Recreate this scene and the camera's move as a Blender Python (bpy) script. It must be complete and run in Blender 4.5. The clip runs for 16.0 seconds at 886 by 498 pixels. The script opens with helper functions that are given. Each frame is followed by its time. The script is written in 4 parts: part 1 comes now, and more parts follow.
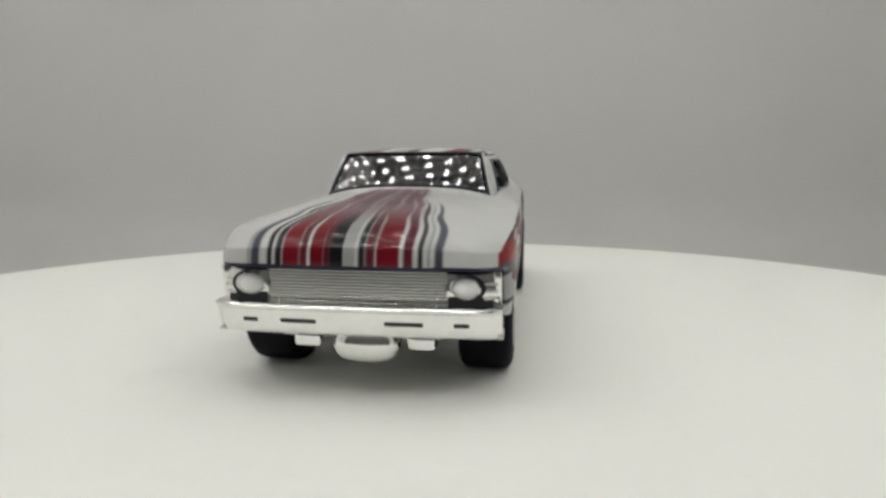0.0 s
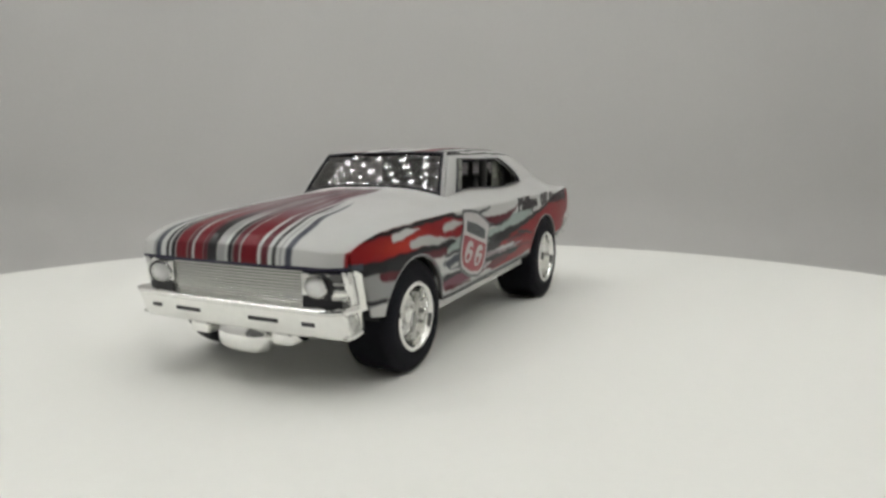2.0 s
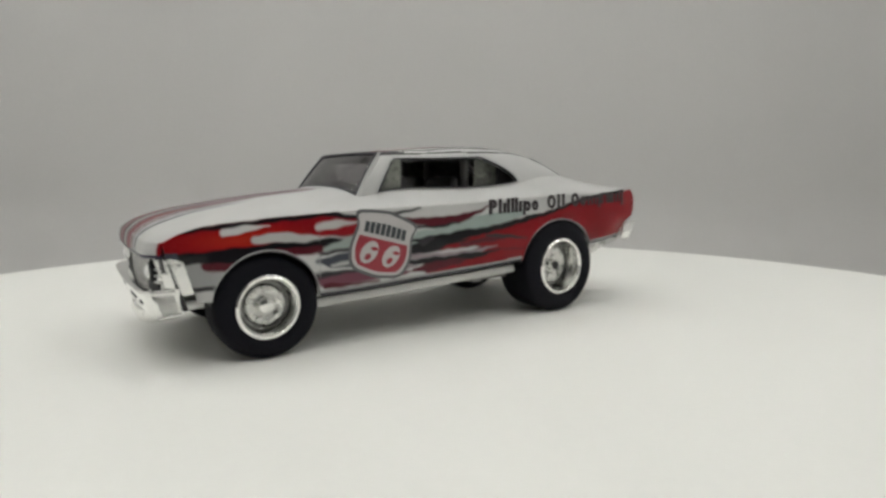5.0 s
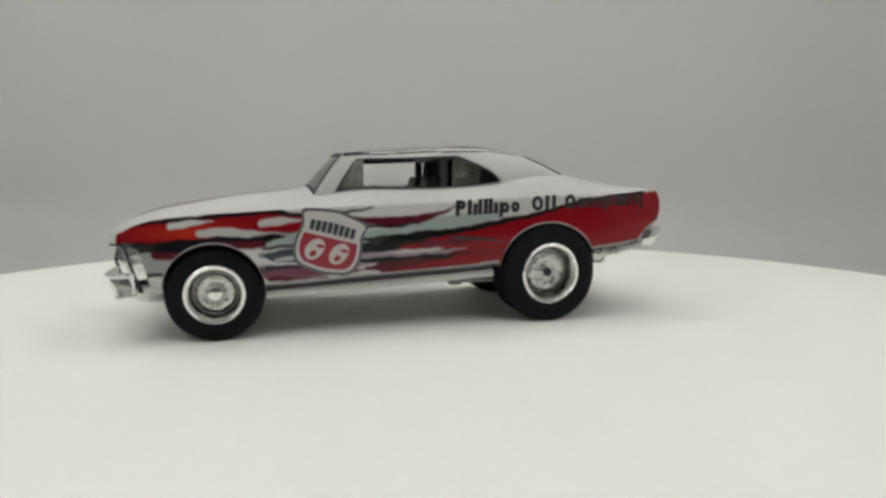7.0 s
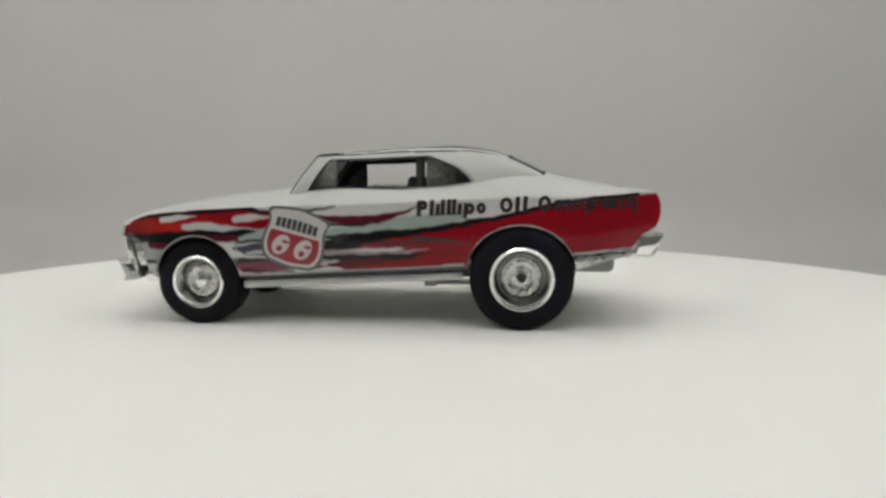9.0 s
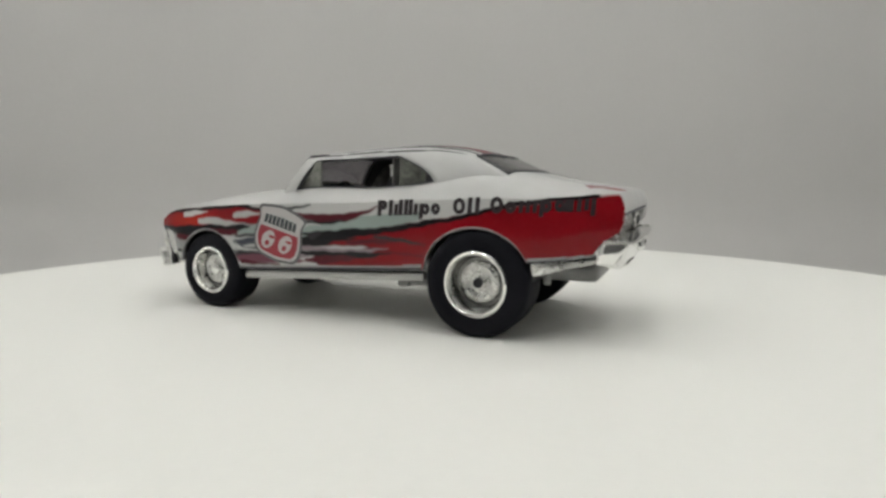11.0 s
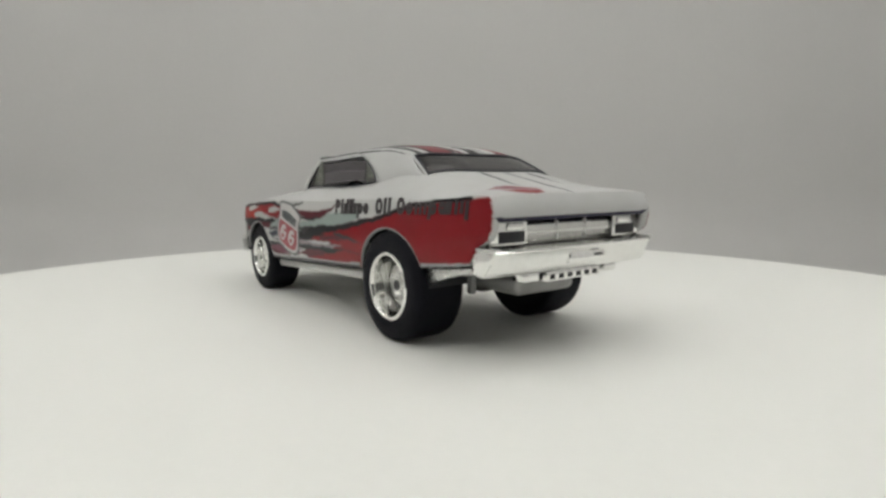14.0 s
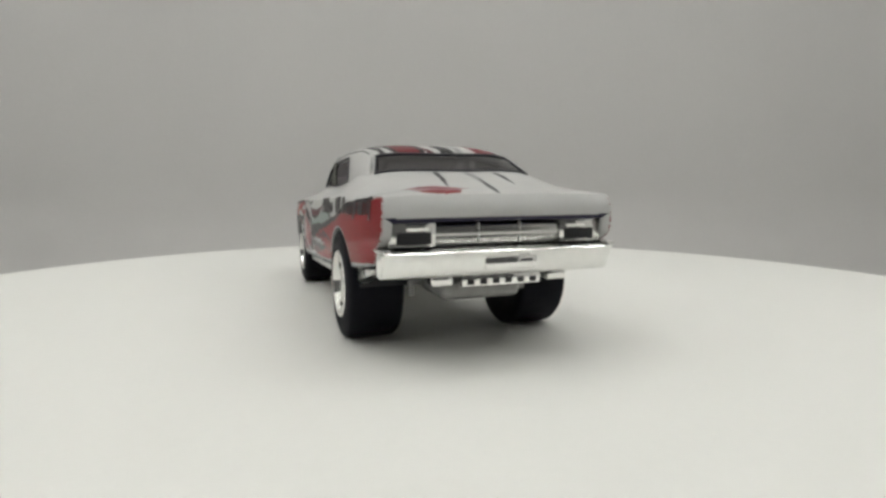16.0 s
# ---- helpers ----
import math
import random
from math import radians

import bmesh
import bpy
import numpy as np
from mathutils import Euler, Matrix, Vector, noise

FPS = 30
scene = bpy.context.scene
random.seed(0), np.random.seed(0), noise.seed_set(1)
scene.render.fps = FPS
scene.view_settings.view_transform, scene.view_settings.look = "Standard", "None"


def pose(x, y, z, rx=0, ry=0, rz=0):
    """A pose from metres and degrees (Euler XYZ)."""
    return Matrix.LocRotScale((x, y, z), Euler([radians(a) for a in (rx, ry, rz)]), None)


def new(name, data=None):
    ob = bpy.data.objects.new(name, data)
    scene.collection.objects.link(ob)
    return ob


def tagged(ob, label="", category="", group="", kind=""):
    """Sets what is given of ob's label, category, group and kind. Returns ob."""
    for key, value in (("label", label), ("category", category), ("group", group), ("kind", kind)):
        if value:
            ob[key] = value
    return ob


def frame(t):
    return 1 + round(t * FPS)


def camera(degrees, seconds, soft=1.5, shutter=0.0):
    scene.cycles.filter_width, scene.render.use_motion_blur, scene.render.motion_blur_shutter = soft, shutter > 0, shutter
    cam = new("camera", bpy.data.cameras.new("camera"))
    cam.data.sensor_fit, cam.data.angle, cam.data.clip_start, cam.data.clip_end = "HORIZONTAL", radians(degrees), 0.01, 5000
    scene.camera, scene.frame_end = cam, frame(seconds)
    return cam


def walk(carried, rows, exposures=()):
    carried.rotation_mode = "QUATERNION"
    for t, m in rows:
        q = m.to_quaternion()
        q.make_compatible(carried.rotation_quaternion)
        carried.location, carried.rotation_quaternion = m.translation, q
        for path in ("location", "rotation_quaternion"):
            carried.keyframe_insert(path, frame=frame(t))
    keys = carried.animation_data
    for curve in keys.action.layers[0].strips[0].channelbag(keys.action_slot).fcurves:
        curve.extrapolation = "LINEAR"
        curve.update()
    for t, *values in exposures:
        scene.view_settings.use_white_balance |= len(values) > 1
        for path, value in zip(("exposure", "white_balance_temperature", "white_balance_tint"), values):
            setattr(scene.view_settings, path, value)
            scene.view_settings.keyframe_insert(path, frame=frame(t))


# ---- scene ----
MM = 0.001


# ---- camera: it stands still on the lip of the turntable ----
EYE = (0.0, -88.72 * MM, 19.24 * MM)
YAW, PITCH = 2.069, 6.883
cam = camera(74.01, 16.0, soft=2.9)
CAM_POSE = pose(*EYE, 90 - PITCH, 0, -YAW)
walk(cam, [(0.0, CAM_POSE), (16.0, CAM_POSE)], [(0.0, -0.12), (8.0, -0.08), (12.0, -0.07), (16.0, -0.09)])

# ---- world and light ----
world = bpy.data.worlds.new("world")
world.use_nodes = True
world.node_tree.nodes["Background"].inputs[0].default_value = (0.5, 0.5, 0.5, 1)
world.node_tree.nodes["Background"].inputs[1].default_value = 0.02
scene.world = world
LED_POWER = 61.0


# ---- materials ----
def material(name, colour, rough=0.5, metal=0.0, coat=0.0, vary=0.12, scale=400.0, fine=4000.0, bump=0.0,
             attribute="", rough_vary=0.1, spec=0.5):
    mat = bpy.data.materials.new(name)
    mat.use_nodes = True
    nt = mat.node_tree
    n, l = nt.nodes, nt.links
    p = n["Principled BSDF"]
    p.inputs["Metallic"].default_value = metal
    p.inputs["Coat Weight"].default_value = coat
    p.inputs["Coat Roughness"].default_value = 0.07
    p.inputs["Specular IOR Level"].default_value = spec
    co = n.new("ShaderNodeTexCoord")
    big, small = n.new("ShaderNodeTexNoise"), n.new("ShaderNodeTexNoise")
    for tex, sc in ((big, scale), (small, fine)):
        tex.inputs["Scale"].default_value = sc
        tex.inputs["Detail"].default_value = 4
        l.new(co.outputs["Object"], tex.inputs["Vector"])
    add = n.new("ShaderNodeMath")
    add.operation = "ADD"
    l.new(big.outputs["Fac"], add.inputs[0])
    l.new(small.outputs["Fac"], add.inputs[1])
    ramp = n.new("ShaderNodeMapRange")
    ramp.inputs["From Min"].default_value, ramp.inputs["From Max"].default_value = 0.6, 1.4
    ramp.inputs["To Min"].default_value, ramp.inputs["To Max"].default_value = 1 - vary, 1 + vary
    l.new(add.outputs[0], ramp.inputs["Value"])
    mul = n.new("ShaderNodeVectorMath")
    mul.operation = "SCALE"
    if attribute:
        at = n.new("ShaderNodeAttribute")
        at.attribute_name = attribute
        l.new(at.outputs["Color"], mul.inputs[0])
    else:
        mul.inputs[0].default_value = colour
    l.new(ramp.outputs[0], mul.inputs["Scale"])
    l.new(mul.outputs[0], p.inputs["Base Color"])
    rr = n.new("ShaderNodeMapRange")
    rr.inputs["From Min"].default_value, rr.inputs["From Max"].default_value = 0.3, 0.7
    rr.inputs["To Min"].default_value = max(0.02, rough * (1 - rough_vary * 2))
    rr.inputs["To Max"].default_value = min(1.0, rough * (1 + rough_vary * 2))
    l.new(small.outputs["Fac"], rr.inputs["Value"])
    l.new(rr.outputs[0], p.inputs["Roughness"])
    if bump:
        b = n.new("ShaderNodeBump")
        b.inputs["Strength"].default_value = bump
        b.inputs["Distance"].default_value = 0.0002
        l.new(add.outputs[0], b.inputs["Height"])
        l.new(b.outputs[0], p.inputs["Normal"])
    return mat


def glass(name, tint, least=0.05):
    mat = bpy.data.materials.new(name)
    mat.use_nodes = True
    nt = mat.node_tree
    n, l = nt.nodes, nt.links
    n.remove(n["Principled BSDF"])
    tr, gl = n.new("ShaderNodeBsdfTransparent"), n.new("ShaderNodeBsdfGlossy")
    mix, lw, power, span = n.new("ShaderNodeMixShader"), n.new("ShaderNodeLayerWeight"), n.new("ShaderNodeMath"), n.new("ShaderNodeMapRange")
    tr.inputs["Color"].default_value = (*tint, 1)
    gl.inputs["Roughness"].default_value = 0.006
    power.operation = "POWER"
    power.inputs[1].default_value = 5.0
    lw.inputs["Blend"].default_value = 0.5
    span.inputs["To Min"].default_value, span.inputs["To Max"].default_value = least, 1.0
    tex, b = n.new("ShaderNodeTexNoise"), n.new("ShaderNodeBump")
    tex.inputs["Scale"].default_value = 200
    b.inputs["Strength"].default_value, b.inputs["Distance"].default_value = 0.01, 0.0002
    l.new(tex.outputs["Fac"], b.inputs["Height"])
    l.new(b.outputs[0], gl.inputs["Normal"])
    l.new(lw.outputs["Facing"], power.inputs[0])
    l.new(power.outputs[0], span.inputs["Value"])
    l.new(span.outputs[0], mix.inputs[0])
    l.new(tr.outputs[0], mix.inputs[1])
    l.new(gl.outputs[0], mix.inputs[2])
    l.new(mix.outputs[0], n["Material Output"].inputs["Surface"])
    return mat


def glowing(name, colour, strength):
    mat = bpy.data.materials.new(name)
    mat.use_nodes = True
    p = mat.node_tree.nodes["Principled BSDF"]
    p.inputs["Base Color"].default_value = (*colour, 1)
    p.inputs["Emission Color"].default_value = (*colour, 1)
    p.inputs["Emission Strength"].default_value = strength
    return mat


PAINT = material("car_paint", (0.8, 0.8, 0.8), 0.42, 0.0, 0.42, vary=0.06, scale=300, fine=9000, bump=0.04, attribute="paint", spec=0.04)
CHROME = material("chrome_plastic", (0.84, 0.84, 0.82), 0.11, 1.0, vary=0.05, scale=350, fine=1400, bump=0.07)
SATIN = material("satin_chrome", (0.62, 0.62, 0.6), 0.28, 1.0, vary=0.06, scale=400, fine=1500, bump=0.05)
GRILLE = material("grille_metal", (0.58, 0.58, 0.56), 0.2, 1.0, vary=0.03, scale=400, fine=1500, rough_vary=0.03)
WHEEL_CHROME = material("wheel_chrome", (0.85, 0.85, 0.83), 0.06, 1.0, vary=0.03, scale=300, fine=1200, rough_vary=0.05)
RUBBER = material("tyre_rubber", (0.006, 0.006, 0.009), 0.65, vary=0.25, scale=500, fine=6000, bump=0.25, spec=0.12)
BLACK_PLASTIC = material("black_plastic", (0.012, 0.012, 0.014), 0.5, vary=0.2, bump=0.1)
SEAT_PLASTIC = material("interior_plastic", (0.022, 0.021, 0.023), 0.5, vary=0.2, bump=0.1)
ZAMAC = material("cast_metal", (0.3, 0.3, 0.29), 0.45, 0.5, vary=0.2, bump=0.2)
TRIM = material("window_rubber", (0.01, 0.01, 0.018), 0.45, vary=0.2)
INK = material("printed_ink", (0.014, 0.007, 0.01), 0.45, vary=0.2)
DECAL_WHITE = material("white_ink", (0.5, 0.48, 0.475), 0.35, vary=0.06)
DECAL_RED = material("red_ink", (0.28, 0.016, 0.03), 0.35, vary=0.12)
DECAL_BLACK = material("dark_ink", (0.03, 0.04, 0.045), 0.35, vary=0.2)
WINDOW_GLASS = glass("smoked_window", (0.55, 0.535, 0.55), 0.15)
TABLE_WHITE = material("turntable_white", (0.8, 0.8, 0.765), 0.55, vary=0.02, scale=14, fine=900, bump=0.015, spec=0.3)
TABLE_SIDE = material("turntable_side", (0.75, 0.75, 0.73), 0.45, vary=0.03, scale=30, fine=900)
WALL_CLOTH = material("backdrop_cloth", (0.56, 0.552, 0.54), 0.85, vary=0.03, scale=9, fine=700, bump=0.04, spec=0.2)
BOX_WHITE = material("box_lining", (0.76, 0.755, 0.74), 0.8, vary=0.03, scale=9, fine=700, spec=0.2)
FRONT_DARK = material("front_dark", (0.1, 0.1, 0.1), 0.8, vary=0.06, scale=9, fine=700)
BOARD = material("led_board", (0.7, 0.7, 0.68), 0.5, vary=0.04, scale=60, fine=900)
LED = glowing("led_chip", (1.0, 1.0, 0.97), LED_POWER)


# ---- mesh helpers; sizes in millimetres ----
def link(name, verts, faces, mat, parent=None, label="", smooth=True, paint=None, outward=None):
    me = bpy.data.meshes.new(name)
    me.from_pydata([tuple(float(c) * MM for c in v) for v in verts], [], faces)
    me.materials.append(mat)
    if smooth:
        me.polygons.foreach_set("use_smooth", [True] * len(me.polygons))
    if paint is not None:
        at = me.attributes.new("paint", "FLOAT_COLOR", "POINT")
        at.data.foreach_set("color", np.c_[paint, np.ones(len(paint))].astype(np.float32).ravel())
    me.update()
    if outward:
        turn_out(me, outward)
    ob = new(name, me)
    if parent is not None:
        ob.parent = parent
    return tagged(ob, label)


def turn_out(me, centre):
    """Make the faces of an open skin look away from a point, in millimetres."""
    n = len(me.polygons)
    c, q = np.empty(n * 3), np.empty(n * 3)
    me.polygons.foreach_get("center", c)
    me.polygons.foreach_get("normal", q)
    if ((c.reshape(-1, 3) - np.array(centre) * MM) * q.reshape(-1, 3)).sum() < 0:
        me.flip_normals()


def part(name, bm, mat, parent=None, label="", smooth=True):
    bmesh.ops.recalc_face_normals(bm, faces=bm.faces)
    me = bpy.data.meshes.new(name)
    bm.to_mesh(me)
    bm.free()
    me.transform(Matrix.Scale(MM, 4))
    me.materials.append(mat)
    if smooth:
        me.polygons.foreach_set("use_smooth", [True] * len(me.polygons))
        me.set_sharp_from_angle(angle=radians(40))
    ob = new(name, me)
    if parent is not None:
        ob.parent = parent
    return tagged(ob, label)


def block(bm, x0, x1, y0, y1, z0, z1, bevel=0.15, segs=2, m=None):
    made = bmesh.ops.create_cube(bm, size=1.0)["verts"]
    t = Matrix.Translation(((x0 + x1) / 2, (y0 + y1) / 2, (z0 + z1) / 2)) @ Matrix.Diagonal((x1 - x0, y1 - y0, z1 - z0, 1))
    bmesh.ops.transform(bm, matrix=(m or Matrix()) @ t, verts=made)
    if bevel:
        edges = list({e for v in made for e in v.link_edges})
        bmesh.ops.bevel(bm, geom=edges, offset=bevel, segments=segs, profile=0.5, affect="EDGES")
    return bm


def box(x0, x1, y0, y1, z0, z1, bevel=0.15, segs=2, m=None):
    return block(bmesh.new(), x0, x1, y0, y1, z0, z1, bevel, segs, m)


def lathe(profile, steps=48, m=None, bm=None):
    """Turn (radius, along y) round the y axis."""
    bm = bm or bmesh.new()
    m = m or Matrix()
    rings = []
    for r, y in profile:
        if r < 1e-6:
            rings.append([bm.verts.new(m @ Vector((0, y, 0)))])
        else:
            rings.append([bm.verts.new(m @ Vector((r * math.cos(a), y, r * math.sin(a))))
                          for a in (2 * math.pi * k / steps for k in range(steps))])
    for a, b in zip(rings, rings[1:]):
        for k in range(steps):
            k2 = (k + 1) % steps
            q = [a[k % len(a)], a[k2 % len(a)], b[k2 % len(b)], b[k % len(b)]]
            q = list(dict.fromkeys(q))
            if len(q) > 2:
                bm.faces.new(q)
    return bm


def curve(*pairs):
    """A smooth line through (x, value) pairs."""
    xs, vs = np.array(pairs, float).T
    slopes = np.gradient(vs, xs)

    def at(x):
        x = np.clip(np.asarray(x, float), xs[0], xs[-1])
        i = np.clip(np.searchsorted(xs, x) - 1, 0, len(xs) - 2)
        h = xs[i + 1] - xs[i]
        t = (x - xs[i]) / h
        return ((1 + 2 * t) * (1 - t) ** 2 * vs[i] + t * (1 - t) ** 2 * h * slopes[i]
                + t * t * (3 - 2 * t) * vs[i + 1] + t * t * (t - 1) * h * slopes[i + 1])
    return at


def grid_faces(nx, ny, flip=False):
    i, j = np.meshgrid(np.arange(nx - 1), np.arange(ny - 1), indexing="ij")
    a = (i * ny + j).ravel()
    q = np.c_[a, a + 1, a + ny + 1, a + ny]
    return q[:, ::-1] if flip else q


def smooth_step(a, b, v):
    t = np.clip((v - a) / (b - a), 0, 1)
    return t * t * (3 - 2 * t)


# ---- the setting: a lined photo box with a row of LED boards, and a white turntable ----
BOX = (-340, 340, -300, 260, -34, 260)   # inside of the photo box


def plane_wall(name, x0, x1, y0, y1, z0, z1, mat, label):
    ob = part(name, box(x0, x1, y0, y1, z0, z1, 0), mat, None, label, smooth=False)
    return tagged(ob, kind="structure")


def photo_box():
    x0, x1, y0, y1, z0, z1 = BOX
    t = 6
    plane_wall("floor", x0 - t, x1 + t, y0 - t, y1 + t, z0 - t, z0, BOX_WHITE, "pale lining on the floor of the photo box")
    plane_wall("ceiling", x0 - t, x1 + t, y0 - t, y1 + t, z1, z1 + t, BOX_WHITE, "pale lined top of the photo box")
    plane_wall("wall_west", x0 - t, x0, y0, y1, z0, z1, BOX_WHITE, "pale lined side of the photo box")
    plane_wall("wall_east", x1, x1 + t, y0, y1, z0, z1, BOX_WHITE, "pale lined side of the photo box")
    # unseen panel, added so the chrome mirrors a dark open front
    plane_wall("wall_south", x0, x1, y0 - t, y0, z0, z1, FRONT_DARK, "unseen dark grey panel added at the open front of the box")
    # backdrop: a hanging sheet that sweeps forward on to the floor
    prof = []
    for k in range(40):
        prof.append((y1 - 14, z1 - 4 - (z1 - 4 - (z0 + 46)) * k / 39))
    for k in range(1, 17):
        a = math.pi / 2 * k / 16
        prof.append((y1 - 14 - 44 * (1 - math.cos(a)), z0 + 46 - 44 * math.sin(a)))
    cols = 50
    verts = []
    for y, z in prof:
        for c in range(cols):
            u = c / (cols - 1)
            x = x0 + 4 + (x1 - x0 - 8) * u
            verts.append((x, y + 0.8 * math.sin(x * 0.031 + 0.6) + 0.4 * math.sin(x * 0.08 + z * 0.02), z))
    ob = link("backdrop", verts, [list(map(int, f)) for f in grid_faces(len(prof), cols)], WALL_CLOTH, None,
              "plain grey cloth backdrop behind the turntable")
    sol = ob.modifiers.new("thick", "SOLIDIFY")
    sol.thickness = 1.0 * MM
    tagged(ob, kind="structure")


def led_board(x, y, length, count, rows, pitch):
    """A ceiling board with rows of LED chips."""
    z = BOX[5]
    ob = part("led_board", box(-length / 2, length / 2, -rows * pitch / 2, rows * pitch / 2, -3, 0, 0.5), BOARD)
    tagged(ob, "white ceiling board with rows of bright LEDs", "led light", "led boards of the photo box")
    ob.location = (x * MM, y * MM, z * MM)
    chip = None
    for r in range(rows):
        for c in range(count):
            px = (c + 0.5 - count / 2) * length / count
            py = (r + 0.5 - rows / 2) * pitch
            if chip is None:
                chip = part("led_chip", box(-1.9, 1.9, -1.9, 1.9, -1.0, 0, 0.25, 1), LED, ob)
                o = chip
            else:
                o = new("led_chip", chip.data)
                o.parent = ob
            o.location = (px * MM, py * MM, -3 * MM)


TABLE_AT, TABLE_R = (1.7, -9.6), 96.5


def turntable():
    base = new("turntable")
    tagged(base, "round white motorised turntable with a plain top", "turntable")
    base.location = (TABLE_AT[0] * MM, TABLE_AT[1] * MM, 0)
    R = TABLE_R
    top = lathe([(0, 0), (R * 0.5, 0), (R - 0.8, 0), (R - 0.25, 0.2), (R, 0.8), (R, 5), (R - 1, 6), (0, 6)], 160,
                Matrix.Rotation(-math.pi / 2, 4, "X"))
    part("platter", top, TABLE_WHITE, base)
    drum = lathe([(0, 7), (R - 8, 7), (R - 6, 9), (R - 4, 32), (R - 5, 34), (0, 34)], 120, Matrix.Rotation(-math.pi / 2, 4, "X"))
    part("drum", drum, TABLE_SIDE, base)
    spindle = lathe([(0, 6), (20, 6), (20, 7), (0, 7)], 40, Matrix.Rotation(-math.pi / 2, 4, "X"))
    part("spindle", spindle, TABLE_SIDE, base)
    return base


photo_box()
for by in (-228, -198, -168, -138, -108, -78, -48, -18, 12, 42, 72, 102):
    led_board(-18, by, 600, 24, 1, 12)
table = turntable()


# ---- the toy car: nose towards -x, ground at z = 0, millimetres ----
CAR_Y = -1.3          # how far the car's middle stands off the turning axis
FRONT_AXLE, REAR_AXLE = (-28.0, 5.65), (14.35, 6.6)
FRONT_R, REAR_R = 5.65, 6.6

belt_w = curve((-40, 12.4), (-38, 12.85), (-34, 13.3), (-28, 13.5), (-10, 13.55), (8, 13.5), (18, 13.5), (26, 13.1), (31.35, 12.5))
crease = curve((-39.8, 12.9), (-38.6, 13.5), (-35.8, 14.25), (-31, 14.85), (-24, 15.3), (-17, 15.65), (-5, 16.0), (5, 16.45), (15, 16.8), (22, 16.95), (27, 17.3), (30, 17.6), (31.35, 17.5))
top_line = curve((-39.8, 13.15), (-38.9, 14.1), (-37.7, 14.8), (-35.5, 15.5), (-31, 16.35), (-24, 17.3), (-18.5, 17.9), (-15, 18.8), (-12, 20.3),
                 (0, 20.8), (10, 21.0), (15, 20.5), (18, 20.0), (21, 19.35), (26.5, 18.4), (29.8, 18.0), (31.35, 17.75))
rocker = curve((-40, 6.9), (-34, 6.8), (-22.5, 6.15), (-8.4, 6.85), (6.8, 7.75), (12, 8.2), (20, 9.4), (24, 9.8), (28, 10.25), (31.35, 10.5))
roof_line = curve((-15.5, 22.0), (-14, 22.5), (-12.9, 22.75), (-11, 22.98), (-7, 23.4), (0, 23.9), (6, 23.93), (9.5, 23.55), (12.4, 22.85), (14, 22.1))


shoulder = curve((-41, 2.3), (-35, 2.3), (-27, 2.7), (-20, 2.9), (-14, 2.5), (-4, 2.5), (8, 3.3), (16, 6.0), (19, 5.5), (25, 4.2), (31, 4.0))


def arch(x, cx, cz, r, squash=1.0):
    """Height of a wheel arch's edge at x."""
    d = np.clip(1 - ((x - cx) / r) ** 2, 0, 1)
    return np.where(np.abs(x - cx) < r, cz + r * squash * np.sqrt(d), -100)


def bottom_edge(x):
    z = rocker(x)
    z = np.maximum(z, arch(x, -28.0, 5.9, 5.75, 1.0))
    return np.maximum(z, arch(x, 14.2, 7.4, 6.8, 0.87))


def side_y(x, z):
    """Half the car's width at height z."""
    w = belt_w(x)
    zc = crease(x)
    zm = zc - 4.2
    low = np.clip((zm - z) / 6.0, 0, 1.5)
    high = np.clip((z - zm) / 4.2, 0, 1)
    return w + 0.22 - 0.75 * low ** 2 - 0.22 * high ** 2


def top_z(x, y):
    w = belt_w(x)
    p = shoulder(x)
    zc = crease(x)
    f = np.clip(np.abs(y) / w, 0, 1)
    return zc + (top_line(x) - zc) * (1 - f ** p)


# colours of the printed livery
WHITE, PALE, GREY = (0.52, 0.52, 0.51), (0.45, 0.45, 0.435), (0.3, 0.3, 0.297)
RED, MAROON, PLUM, PLUMG = (0.215, 0.003, 0.008), (0.085, 0.008, 0.015), (0.16, 0.05, 0.075), (0.26, 0.21, 0.23)
BLACK, DARK, NAVY, GREEN = (0.008, 0.007, 0.009), (0.03, 0.027, 0.031), (0.05, 0.055, 0.072), (0.29, 0.345, 0.32)
EDGE_DARK = (0.02, 0.018, 0.04)
BLUSH = (0.3, 0.13, 0.15)
DEEP = (0.14, 0.003, 0.01)
ORANGE = (0.45, 0.03, 0.012)

